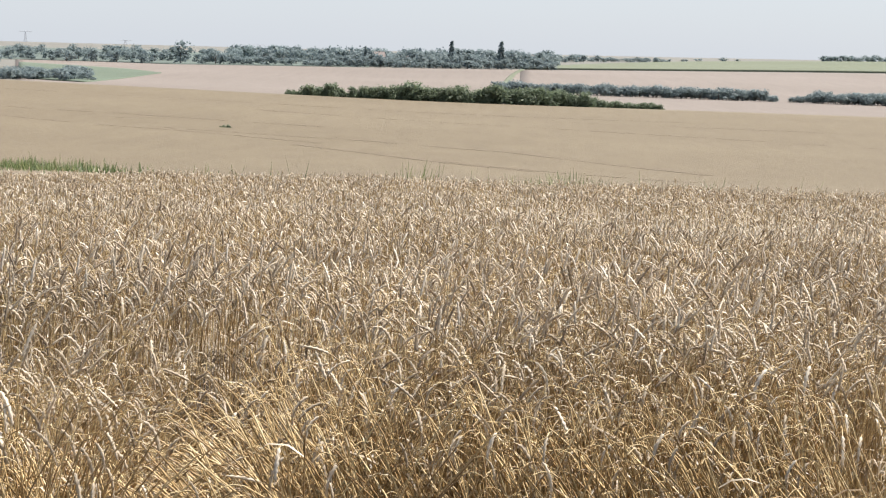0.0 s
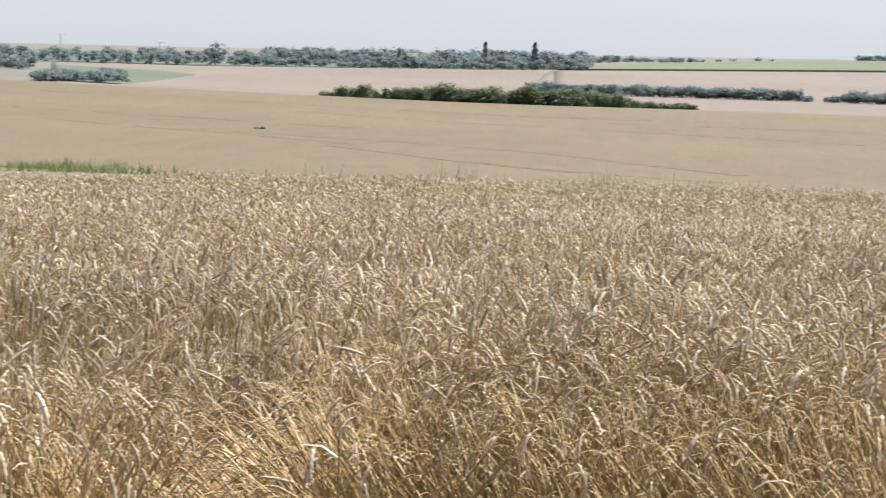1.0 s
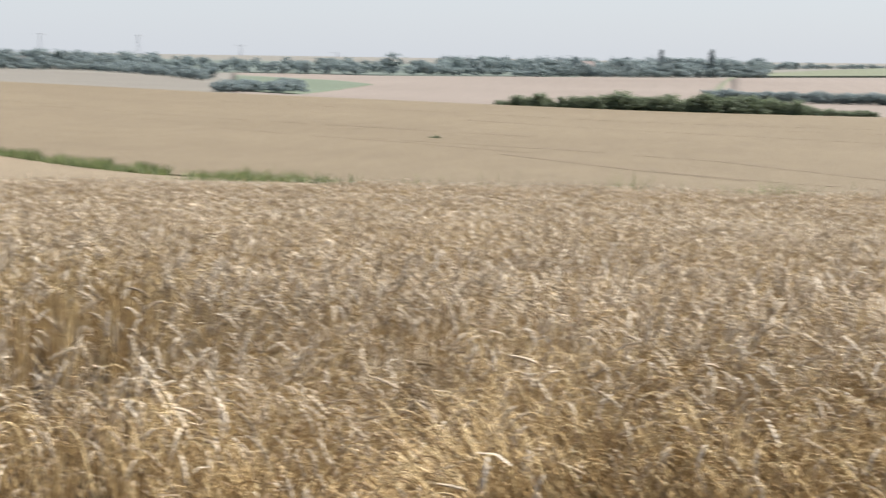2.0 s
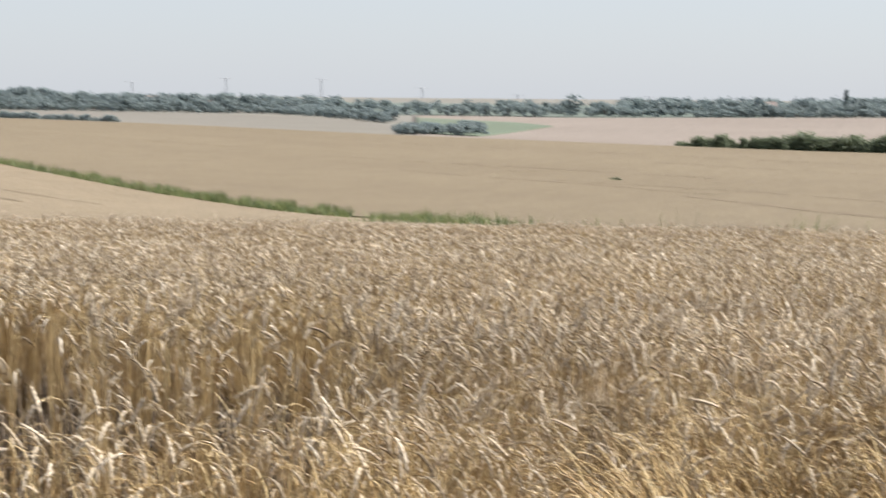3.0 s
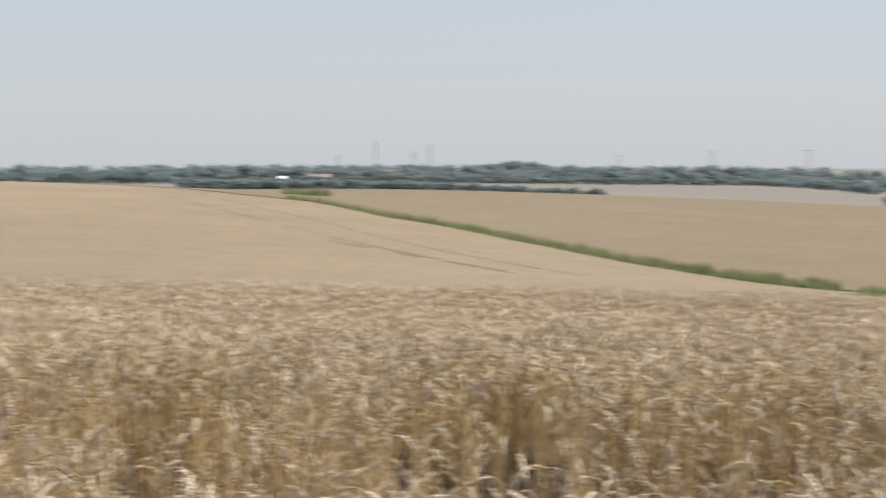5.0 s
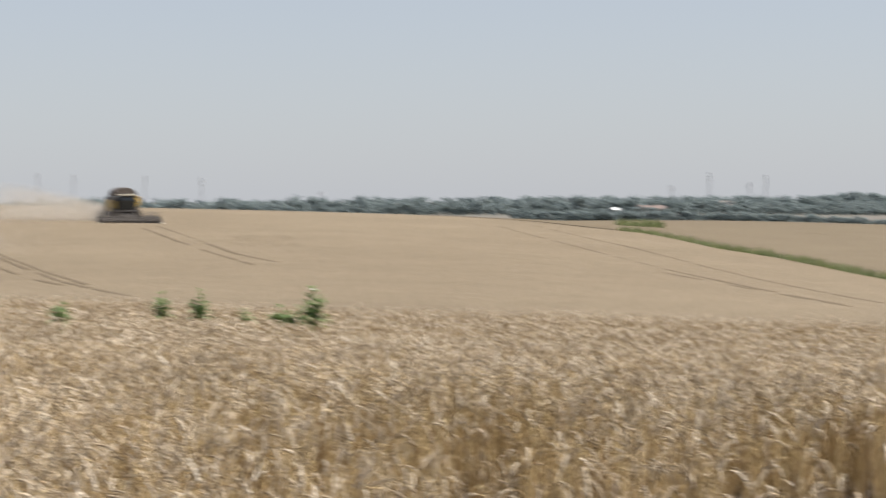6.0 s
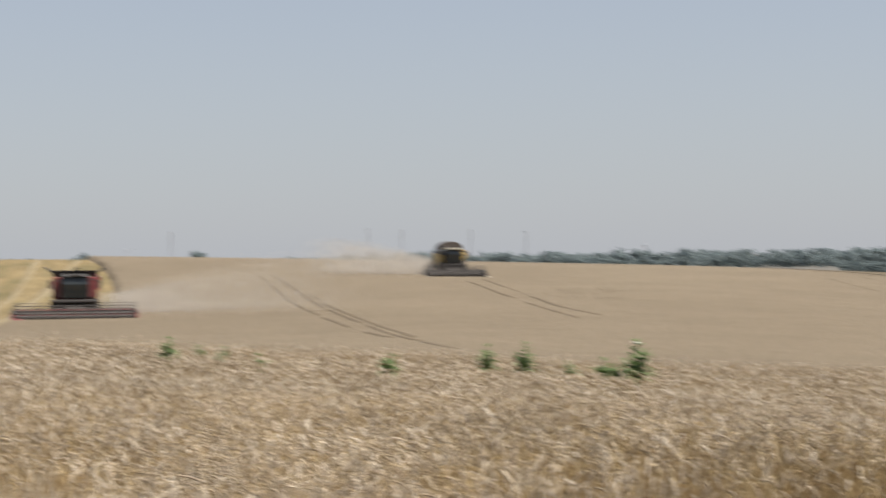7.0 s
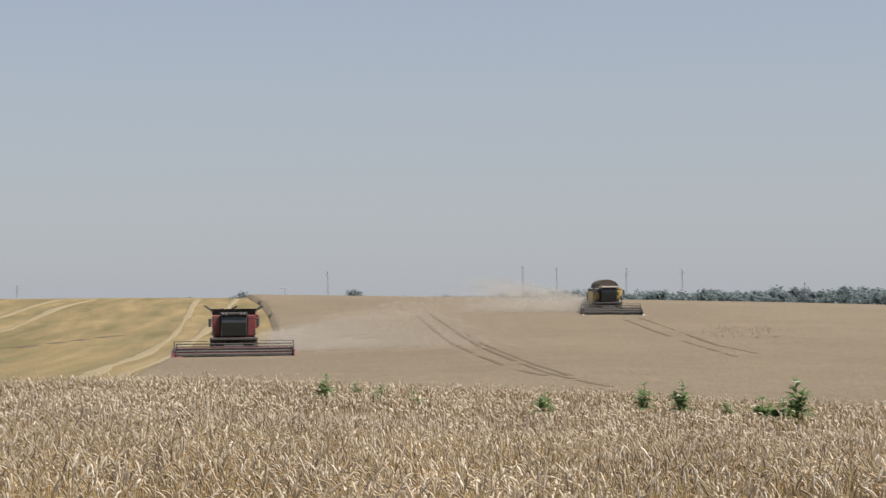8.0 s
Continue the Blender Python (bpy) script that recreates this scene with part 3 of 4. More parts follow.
    eared = rng.uniform(0, 1, n) > (0.93 if bare else front * 0.8)
    E = {0: 11, 1: 5, 2: 3}[level]
    ep, ed = hooked(tip[eared], phi[eared], (0.078, 0.08, 0.085)[level] * size[eared], (tip_th + nod * (0.62 if level < 2 else 0.5))[eared], (tip_th + nod)[eared], E)
    prof = {0: [0.3, 1.15, 0.62, 1.25, 0.66, 1.25, 0.66, 1.15, 0.6, 0.9, 0.2], 1: [0.45, 1.15, 0.8, 1.15, 0.25], 2: [0.6, 1.3, 0.4]}[level]
    w = np.array(prof)[None] * {0: 0.0056, 1: 0.0058, 2: 0.0062}[level] * size[eared][:, None] * {0: 1.0, 1: 1.08, 2: 1.3}[level]
    out["ear"] = [tube(ep, ed, s[eared], w, w * 0.85, 3)]
    # awns: fine bristles off the ear
    m = {0: 10, 1: 0, 2: 0}[level]
    if m:
        ne = len(ep)
        k = rng.integers(1, E, (ne, m))
        ii = np.arange(ne)[:, None]
        o, dd = ep[ii, k], ed[ii, k]
        side = rng.normal(0, 0.36, (ne, m, 3))
        tip = o + (dd + side) * rng.uniform(0.025, 0.06, (ne, m, 1))
        wv = np.cross(dd, side)
        wv = wv / (np.linalg.norm(wv, axis=-1, keepdims=True) + 1e-6) * 0.0006
        v = np.stack([o - wv, o + wv, tip], 2).reshape(-1, 3)
        out["awn"] = [(v, np.arange(len(v)).reshape(-1, 3))]
    # dry leaves
    leaves = 0 if bare else {0: 2, 1: 0, 2: 0}[level]
    L = {0: 4, 1: 3, 2: 0}[level]
    for q in range(leaves):
        t = rng.uniform(0.25, 0.92, n)
        j = np.clip((t * (K - 1)).astype(int), 0, K - 2)
        fr = (t * (K - 1) - j)[:, None]
        at = p[np.arange(n), j] * (1 - fr) + p[np.arange(n), j + 1] * fr
        lp = rng.uniform(0, 2 * np.pi, n)
        bp, bd = hooked(at, lp, rng.uniform(0.08, 0.2, n), rng.uniform(0.2, 0.8, n), rng.uniform(1.2, 3.0, n), L)
        ls = np.stack([-np.sin(lp), np.cos(lp), rng.normal(0, 0.4, n)], 1)
        wid = np.array([0.6, 1.0, 0.8, 0.08] if L == 4 else [0.7, 1.0, 0.1])[None, :] * rng.uniform(0.0014, 0.0036, n)[:, None]
        kept = rng.uniform(0, 1, n) > np.maximum(front * 0.4, wall * 0.1)
        bp, ls, wid = bp[kept], ls[kept], wid[kept]
        v = np.stack([bp - ls[:, None] * wid[..., None], bp + ls[:, None] * wid[..., None]], 2)
        i = np.arange(L * 2).reshape(L, 2)
        f = np.stack([i[:-1, 0], i[:-1, 1], i[1:, 1], i[1:, 0]], 1)[None] + (np.arange(len(bp)) * L * 2)[:, None, None]
        out.setdefault("leaf", []).append((v.reshape(-1, 3), f.reshape(-1, 4)))
    return out


def joined(pieces):
    vs, fs, o = [], [], 0
    for v, f in pieces:
        vs.append(v)
        fs.append(f + o)
        o += len(v)
    return np.concatenate(vs), np.concatenate(fs)


def build_wheat():
    stands = [stand(3.8, 8.6, 330, 0, 11, az1=60), stand(8.6, 17.0, 165, 1, 12), stand(17.0, 36.0, 62, 2, 13), stand(3.8, 6.3, 330, 0, 14, az1=50, bare=True), stand(4.3, 5.9, 1000, 0, 15, az1=13, bare=True), stand(6.8, 12.0, 200, 1, 16, az0=13, az1=50, bare=True)]
    wheat = tagged(new("wheat"), "ripe dry wheat with nodding bearded ears", "wheat", kind="stuff")
    for name, mat in (("stem", STEM), ("ear", EAR), ("awn", EAR), ("leaf", LEAF)):
        v, f = joined([pc for st in stands for pc in st.get(name, [])])
        tagged(part(name, mesh_of(name, v, f, mat, name in ("stem", "ear")), mat, wheat), kind="stuff")


build_wheat()


def build_tops(count, r0, r1, az0, az1, seed):
    """Tufts of ears that stand proud of the canopy, left out over wheel tracks and cut ground."""
    rng = np.random.default_rng(seed)
    az, r = rng.uniform(az0, az1, count), np.exp(rng.uniform(math.log(r0), math.log(r1), count))
    a = np.radians(az)
    xy = np.stack([-r * np.sin(a), r * np.cos(a)], 1)
    worn = set()
    for pts in TRACKS + RUTS:
        p = np.array([(-q * math.sin(radians(b)), q * math.cos(radians(b))) for b, q in pts])
        for k in range(len(p) - 1):
            for u in np.linspace(0, 1, max(2, int(np.hypot(*(p[k + 1] - p[k])) / 0.5))):
                c = np.floor(p[k] + (p[k + 1] - p[k]) * u).astype(int)
                worn.add(int(c[0] * 10000 + c[1]))
    cell = np.floor(xy).astype(int)
    ok = ~np.isin(cell[:, 0] * 10000 + cell[:, 1], list(worn)) & (az < cut_line(r) - 0.1) & (np.abs(r - np.interp(az, *zip(*STRIP))) > 2)
    az, r, xy = az[ok], r[ok], xy[ok]
    n = len(az)
    c = np.column_stack([xy, top(az, r) - 0.07 * (r < np.interp(az, *zip(*STRIP))) - 0.005])
    w, h = r * 2.8e-4 * rng.uniform(0.6, 1.5, n), r * 2.6e-4 * rng.uniform(0.4, 1.6, n)
    phi = rng.uniform(0, 2 * np.pi, n)
    s = np.stack([np.cos(phi), np.sin(phi), rng.normal(0, 0.25, n)], 1) * w[:, None]
    lean = np.stack([rng.normal(0, 0.7, n), rng.normal(0, 0.7, n), np.ones(n)], 1) * h[:, None]
    v = np.stack([c - s, c + s, c + lean + s * 0.7, c + lean - s * 0.7], 1).reshape(-1, 3)
    tagged(new("wheat_tops", mesh_of("wheat_tops", v, np.arange(n * 4).reshape(-1, 4), TOPS)), "countless ripe ears standing over the far wheat", "wheat", kind="stuff")


build_tops(45000, 34, 58, -16, 66, 51)


# ---- verge grass and weeds at the fields' edges ----
def blades(name, label, spots, mat, heights, width, seed):
    """Grass blades at given (bearing, metres) arrays."""
    rng = np.random.default_rng(seed)
    az, r = spots
    n = len(az)
    h = rng.uniform(*heights, n) * np.clip(1.0 + 0.15 * low_noise(az * r * 0.02, r * 0.02, 1.3, seed) + 0.14 * low_noise(az * r * 0.02, r * 0.02, 2.1, seed + 1), 0.55, 1.45)
    base = polar(az, r, soil(az, r))
    phi = rng.uniform(0, 2 * np.pi, n)
    p, d = hooked(base, phi, h, rng.uniform(0, 0.15, n), rng.uniform(0.2, 1.1, n), 3)
    s = np.stack([-np.sin(phi), np.cos(phi), np.zeros(n)], 1)
    w = np.array([1.0, 0.8, 0.1])[None] * (width * rng.uniform(0.6, 1.4, n))[:, None]
    v = np.stack([p - s[:, None] * w[..., None], p + s[:, None] * w[..., None]], 2).reshape(-1, 3)
    i = np.arange(6).reshape(3, 2)
    f = np.stack([i[:-1, 0], i[:-1, 1], i[1:, 1], i[1:, 0]], 1)[None] + (np.arange(n) * 6)[:, None, None]
    ob = new(name, mesh_of(name, v, f.reshape(-1, 4), mat))
    return tagged(ob, label, "grass", kind="stuff")


rng = np.random.default_rng(3)
# Dark blades added low down to deepen the shade between the rows.
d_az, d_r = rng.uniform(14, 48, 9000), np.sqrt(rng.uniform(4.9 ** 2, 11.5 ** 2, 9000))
blades("row_shade_blades", "dark blades added low between the wheat rows as shade", (d_az, d_r), DEAD_AND_SHADE, (0.12, 0.36), 0.008, 8)
g_az = rng.uniform(9.5, 33.2, 16000)
g_az = g_az[(np.abs(g_az - 15.3) > 0.35) & (low_noise(g_az * 9, g_az * 4, 0.3, 2) + 1.3 > rng.uniform(0, 1, len(g_az)))]
g_r = np.interp(g_az, *zip(*STRIP)) + rng.normal(0, 0.9, len(g_az))
far = g_az > 15.6
blades("verge_grass", "tall green grass along the field boundary", (g_az[far], g_r[far]), GRASS, (0.95, 1.6), 0.05, 4)
thinned = ~far & (rng.uniform(9.3, 16.0, len(g_az)) < g_az)
blades("verge_grass", "short green grass where the field boundary dips away", (g_az[thinned], g_r[thinned]), GRASS, (0.85, 1.45), 0.04, 9)
c_az = np.concatenate([rng.normal(13.9, 0.8, 420), rng.normal(11.9, 0.5, 160), rng.normal(10.6, 0.35, 110), rng.uniform(6, 13, 60)])
blades("verge_grass", "patch of green grass beyond the wheat crest", (c_az, 100 + rng.normal(0, 1.5, 750)), GRASS, (0.85, 1.4), 0.032, 5)
w_az = np.concatenate([rng.uniform(-13.5, 14, 90), rng.uniform(-5.3, -2.2, 320), rng.uniform(0.3, 2.8, 60), rng.uniform(-9, -8, 30)])
blades("tall_weeds", "thin dry green weeds rising over the wheat crest", (w_az, 36 + rng.uniform(0, 2.5, len(w_az))), GRASS, (0.95, 1.25), 0.012, 6)
b_az = rng.uniform(31.8, 33.3, 900)
blades("verge_grass", "yellowish green grass patch on the hill field", (b_az, 300 + rng.normal(0, 2.0, 900)), GRASS, (1.2, 2.3), 0.08, 7)


d_az = np.concatenate([rng.normal(q, 0.16, 60) for q in (45.5, 45.0, 44.4, 44.0, 43.6)])
blades("dead_weeds", "withered reddish brown weeds on the wheat hill", (d_az, rng.uniform(165, 190, len(d_az))), DEAD_AND_SHADE, (0.85, 1.1), 0.03, 12)


def build_leaf_mesh():
    """A lance-shaped leaf, folded along its rib and drooping, one metre long."""
    xs = np.linspace(0, 1, 6)
    wid = np.array([0.03, 0.13, 0.18, 0.15, 0.08, 0.0])
    z = 0.25 * xs - 0.55 * xs ** 2
    v = np.concatenate([np.stack([xs, -wid, z + 0.3 * wid], 1), np.stack([xs, 0 * wid, z], 1), np.stack([xs, wid, z + 0.3 * wid], 1)])
    f = np.concatenate([np.stack([np.arange(5) + 6 * k, np.arange(5) + 1 + 6 * k, np.arange(5) + 7 + 6 * k, np.arange(5) + 6 + 6 * k], 1) for k in (0, 1)])
    return mesh_of("leaf", v, f, WEED, True)


LEAF_MESH = build_leaf_mesh()


def weed(az, r, height, spread, seed, flower=False):
    rd = random.Random(seed)
    at = place(az, r)
    plant = tagged(new("weed_plant"), "leafy green weed " + ("with a pale flower head " if flower else "") + "above the ripe wheat", "weed", "weeds in the wheat")
    plant.location = at
    bm = bmesh.new()
    rod(bm, (0, 0, 0), (0.01, 0, height), 0.008, 6, 0.004)
    shoots = [(0, 0, height)]
    for k in range(3 if spread > 0.12 else 1):
        a = rd.uniform(0, 6.28)
        q = (math.cos(a) * spread * 0.7, math.sin(a) * spread * 0.7, height * rd.uniform(0.82, 0.93))
        rod(bm, (0, 0, height * 0.55), q, 0.005, 5, 0.003)
        shoots.append(q)
    part("stem", bm, WEED, plant)
    for sx, sy, sz in shoots:
        low = CROP - 0.03
        levels = max(3, int((sz - low) / 0.055))
        for k in range(levels):
            z = low + (sz - low) * k / (levels - 1)
            u = (z - height * 0.55) / max(0.01, sz - height * 0.55)
            size = spread * 1.3 * (1.15 - 0.75 * k / levels) * rd.uniform(0.7, 1.15)
            turn = rd.uniform(0, 6.28)
            for j in range(4):
                leaf = new("leaf", LEAF_MESH)
                leaf.parent = plant
                leaf.matrix_basis = Matrix.Translation((sx * u, sy * u, z)) @ Matrix.Rotation(turn + j * 1.571 + rd.uniform(-0.3, 0.3), 4, "Z") @ Matrix.Rotation(rd.uniform(-0.9, -0.05), 4, "Y") @ Matrix.Scale(size, 4)
    if flower:
        bm = bmesh.new()
        for k in range(14):
            a, q = k * 2.4, 0.012 * math.sqrt(k)
            bmesh.ops.create_icosphere(bm, subdivisions=1, radius=0.014, matrix=Matrix.Translation((math.cos(a) * q, math.sin(a) * q, height + 0.015)))
        part("flower_head", bm, PETAL, plant, "pale flat flower head")


WEEDS = [(58.07, 25, 0.24, 0.14), (57.14, 27, 0.09, 0.10), (56.33, 27, 0.09, 0.10), (56.56, 25, 0.05, 0.08), (55.26, 24, 0.08, 0.10), (50.94, 22.6, 0.19, 0.15),
         (47.87, 25.6, 0.29, 0.15), (46.65, 25.2, 0.36, 0.16), (45.30, 24.4, 0.13, 0.11), (44.15, 24.0, 0.18, 0.14), (43.50, 23.0, 0.20, 0.15)]
for k, (a, r, over, spread) in enumerate(WEEDS):
    weed(a, r, CROP + over, spread, k)
weed(43.10, 23.2, CROP + 0.43, 0.18, 77, True)


# ---- trees, bushes, hedges ----
def crown_mesh(name, mat, lobes, count, size, seed, shell=0.55):
    """A crown of many small leaf clumps, in uneven lobes of (x, y, z, radius, height)."""
    rd = np.random.default_rng(seed)
    w = np.array([l[3] ** 2 for l in lobes])
    which = rd.choice(len(lobes), count, p=w / w.sum())
    l = np.array(lobes)[which]
    d = rd.normal(0, 1, (count, 3))
    d /= np.linalg.norm(d, axis=1, keepdims=True)
    q = rd.uniform(shell, 1.08, (count, 1)) ** 0.7
    c = l[:, :3] + d * q * np.stack([l[:, 3], l[:, 3], l[:, 4]], 1)
    c[:, 2] = np.maximum(c[:, 2], 0.03)
    e1 = np.cross(d * 0.6 + np.array([0, 0, 0.5]), rd.normal(0, 1, (count, 3)))
    e1 /= np.linalg.norm(e1, axis=1, keepdims=True)
    e2 = np.cross(d + rd.normal(0, 0.5, (count, 3)), e1)
    e2 /= np.linalg.norm(e2, axis=1, keepdims=True)
    s = size * rd.uniform(0.6, 1.4, (count, 1))
    v = np.stack([c - e1 * s, c - e2 * s * 0.7, c + e1 * s, c + e2 * s * 0.7 + d * s * 0.3], 1).reshape(-1, 3)
    # broad clumps deep in the crown close most of its gaps
    m = count // 3
    g = l[:m, :3] + d[:m] * rd.uniform(0.2, 0.7, (m, 1)) * np.stack([l[:m, 3], l[:m, 3], l[:m, 4]], 1)
    g[:, 2] = np.maximum(g[:, 2], 0.08)
    b = size * 1.9
    v = np.vstack([v, np.stack([g - e1[:m] * b, g - e2[:m] * b, g + e1[:m] * b, g + e2[:m] * b], 1).reshape(-1, 3)])
    return mesh_of(name, v, np.arange(len(v)).reshape(-1, 4), mat)


def tree_kind(name, label, category, group, mat, shape, count, size, seed, shell=0.55):
    """One tree of height 1 at the origin, to be copied."""
    rd = random.Random(seed)
    lobes = []
    if shape == "round":
        lobes = [(rd.uniform(-.22, .22), rd.uniform(-.22, .22), rd.uniform(.42, .78), rd.uniform(.16, .26), rd.uniform(.14, .22)) for _ in range(9)]
        base = 0.25
    elif shape == "bush":
        lobes = [(rd.uniform(-.38, .38), rd.uniform(-.3, .3), rd.uniform(.22, .7), rd.uniform(.2, .34), rd.uniform(.18, .3)) for _ in range(10)]
        base = 0.1
    elif shape == "full":
        lobes = [(rd.uniform(-.26, .26), rd.uniform(-.26, .26), rd.uniform(.14, .76), rd.uniform(.2, .3), rd.uniform(.16, .24)) for _ in range(12)]
        base = 0.1
    elif shape == "conifer":
        lobes = [(0, 0, .16 + .1 * k, .24 - .024 * k, .08) for k in range(9)]
        base = 0.08
    else:
        lobes = [(rd.uniform(-.08, .08), rd.uniform(-.08, .08), .2 + .09 * k, rd.uniform(.10, .17), .12) for k in range(8)]
        base = 0.12
    tree = tagged(new(name), label, category, group)
    bm = bmesh.new()
    rod(bm, (0, 0, -0.04), (0.01, 0, 0.62), 0.03, 7, 0.012)
    for k in range(4):
        a = k * 1.7 + rd.random()
        rod(bm, (0, 0, base + 0.08 * k), (math.cos(a) * 0.2, math.sin(a) * 0.2, base + 0.25 + 0.08 * k), 0.012, 5, 0.004)
    part("trunk", bm, BARK, tree)
    part("crown", crown_mesh("crown", mat, lobes, count, size, seed, shell), mat, tree)
    return tree


def scatter(kinds, spots, seed):
    """Copies of the kinds at (bearing, metres, height, width to height); the first of each kind is the model itself."""
    rd = random.Random(seed)
    poses = [Matrix.Translation(place(az, r, -0.05)) @ Matrix.Rotation(rd.uniform(0, 6.28), 4, "Z") @ Matrix.Diagonal((h * wide, h * wide, h, 1)) for az, r, h, wide in spots]
    for m in poses[len(kinds):]:
        copy_thing(rd.choice(kinds), m)
    for ob, m in zip(kinds, poses):
        ob.matrix_basis = m


def woods(name, label, mats, kinds, spots, seed):
    """Far trees that nobody could count, joined into one mesh of many crowns."""
    rd = random.Random(seed)
    crowns = []
    for k in kinds:
        me = next(c for c in k.children if c.name.startswith("crown")).data
        v = np.empty(len(me.vertices) * 3, np.float32)
        me.vertices.foreach_get("co", v)
        crowns.append(v.reshape(-1, 3))
    out = []
    for az, r, h, wide in spots:
        a = rd.uniform(0, 6.28)
        v = rd.choice(crowns) * np.array([h * wide, h * wide, h])
        c, q = math.cos(a), math.sin(a)
        out.append(np.stack([v[:, 0] * c - v[:, 1] * q, v[:, 0] * q + v[:, 1] * c, v[:, 2]], 1) + np.array(place(az, r)))
    v = np.concatenate(out)
    tagged(new(name, mesh_of(name, v, np.arange(len(v)).reshape(-1, 4), mats)), label, "trees", kind="stuff")


rd = random.Random(8)
near_bush = [tree_kind("hedge_bush", "dense dark green bush in the hedgerow beside the wheat", "bush", "hedgerow bushes", TREE_LEAF, sh, 800, 0.035, 30 + k, 0.65)
             for k, sh in enumerate(("bush", "bush", "full", "full", "bush"))]
spots = []
az = 5.1
while az > -5.5:
    big = 0.75 + 0.45 * math.sin(az * 1.3 + 1) * math.sin(az * 0.6)
    h = 1.3 * (3.6 if az > 3 else 4.3) * (0.75 + 0.3 * big) * rd.uniform(0.75, 1.15) * (0.6 if az > 4.6 or az < -4.7 else 1)
    spots.append((az, 457.5 + rd.uniform(-1, 3), h, rd.uniform(0.85, 1.2)))
    az -= rd.uniform(0.10, 0.2)
az = -5.62
while az > -6.85:
    spots.append((az, 457.5, rd.uniform(2.2, 3.0), 1.2))
    az -= 0.13
scatter(near_bush, spots, 1)
mid_bush = [tree_kind("hedge_bush", "bushy green hedge on the slope between pale fields", "bush", "hedge on the slope", HAZED_LEAF, "bush", 520, 0.04, 50 + k, 0.7) for k in range(4)]
spots = []
az = -1.6
while az > -19:
    if not -10.9 < az < -10.5:
        spots.append((az, 640 + rd.uniform(-2, 4), rd.uniform(4.0, 5.6) * (0.6 if -11.5 < az < -10 else 1), rd.uniform(1.0, 1.4)))
    az -= rd.uniform(0.08, 0.17)
scatter(mid_bush, spots, 2)
low_bush = [tree_kind("low_bush", "low green hedge bush at the wheat field's far edge", "bush", "low hedge", HAZED_LEAF, "bush", 300, 0.05, 60 + k, 0.6) for k in range(3)]
spots = []
az = 23.1
while az < 36.5:
    spots.append((az, 470 + rd.uniform(-1, 2) + 2.5 * (az - 23.1), rd.uniform(2.0, 3.0) + 0.15 * (az - 23.1), rd.uniform(1.1, 1.5)))
    az += rd.uniform(0.12, 0.2)
scatter(low_bush, spots, 3)
scatter([tree_kind("lone_bush", "small dark bush standing in the golden wheat", "bush", "", TREE_LEAF, "bush", 160, 0.09, 66)], [(7.05, 243, 1.5, 1.0)], 16)
spots = [(14.1 - 2.8 * q, 640 + 130 * rd.random() * q + rd.uniform(-8, 8), rd.uniform(3.0, 5.5), rd.uniform(1.1, 1.6)) for q in [rd.random() ** 0.8 for _ in range(70)]]
scatter([tree_kind("thicket_bush", "green thicket bush beside the village plots", "bush", "thicket", HAZED_LEAF, "bush", 340, 0.046, 70 + k, 0.6) for k in range(3)], spots, 4)

far_trees = [tree_kind("tree", "hazy green broadleaf tree in the village belt", "tree", "village trees", HAZED_LEAF, sh, 280, 0.043, 100 + k, 0.6)
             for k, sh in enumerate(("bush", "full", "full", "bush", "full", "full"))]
spots, behind = [], []
for row in range(3):
    az = -3.2
    while az < 64:
        h = rd.uniform(7.0, 11.0) + (2.5 if az < 7 or az > 16 else 0) - (2.5 if row == 0 else 0)
        r = 1068 + 30 * row + rd.uniform(-14, 14)
        open_slope = 4.2 < az < 15.5
        if open_slope:
            r = 1075 + (60, 190, 330)[row] * rd.uniform(0.3, 1.1)
        if 8.5 < az < 16:
            h *= 0.95
        if az > 37:
            h = rd.choice((5.0, 7.5, 9.0, 10.5, 12.5)) + rd.uniform(-1.0, 1.0) - 5.0 * min(1.0, max(0.0, (az - 50) / 5))
        (spots if row == 0 else behind).append((az, r, h, rd.uniform(1.0, 1.5)))
        az += rd.uniform(0.18, 0.32) * (rd.choice((0.8, 1.6, 2.8)) if open_slope else 1)
az = -3.3
while az < 37:
    # undergrowth before the belt
    behind.append((az, 1046 + rd.uniform(-8, 8), rd.uniform(2.5, 5.0) + (1.5 if az < 8.5 or az > 16 else 0), rd.uniform(1.3, 2.0)))
    az += rd.uniform(0.22, 0.42) * (2.2 if 7 < az < 15.5 else 1)
az = 37
while az < 46:
    behind.append((az, 1000 + rd.uniform(-10, 10), rd.uniform(6.5, 10), rd.uniform(0.9, 1.3)))
    az += rd.uniform(0.2, 0.5)
for az, r, h, wide in ((8.5, 1045, 15, 1.1), (7.4, 1045, 11, 1.1), (9.7, 1030, 8, 1.3), (12.05, 1030, 9, 1.2), (11.2, 1030, 9, 1.1), (10.5, 1030, 8, 1.1), (-2.95, 1080, 12, 0.8), (2.6, 1080, 10, 0.7),
                       (34.45, 1000, 13, 1.0), (27.05, 1050, 13, 0.6), (57.05, 950, 12, 1.1), (60.8, 700, 8, 1.2), (41.5, 960, 11, 1.0), (45.9, 960, 12, 1.0)):
    spots.append((az, r, h, wide))
for k in range(26):
    behind.append((24.8 + 1.9 * k / 25, 1120 + rd.uniform(-8, 8), 15.5 - 6 * abs(k / 25 - 0.5) ** 2 * 4 * 0.5, 0.9))
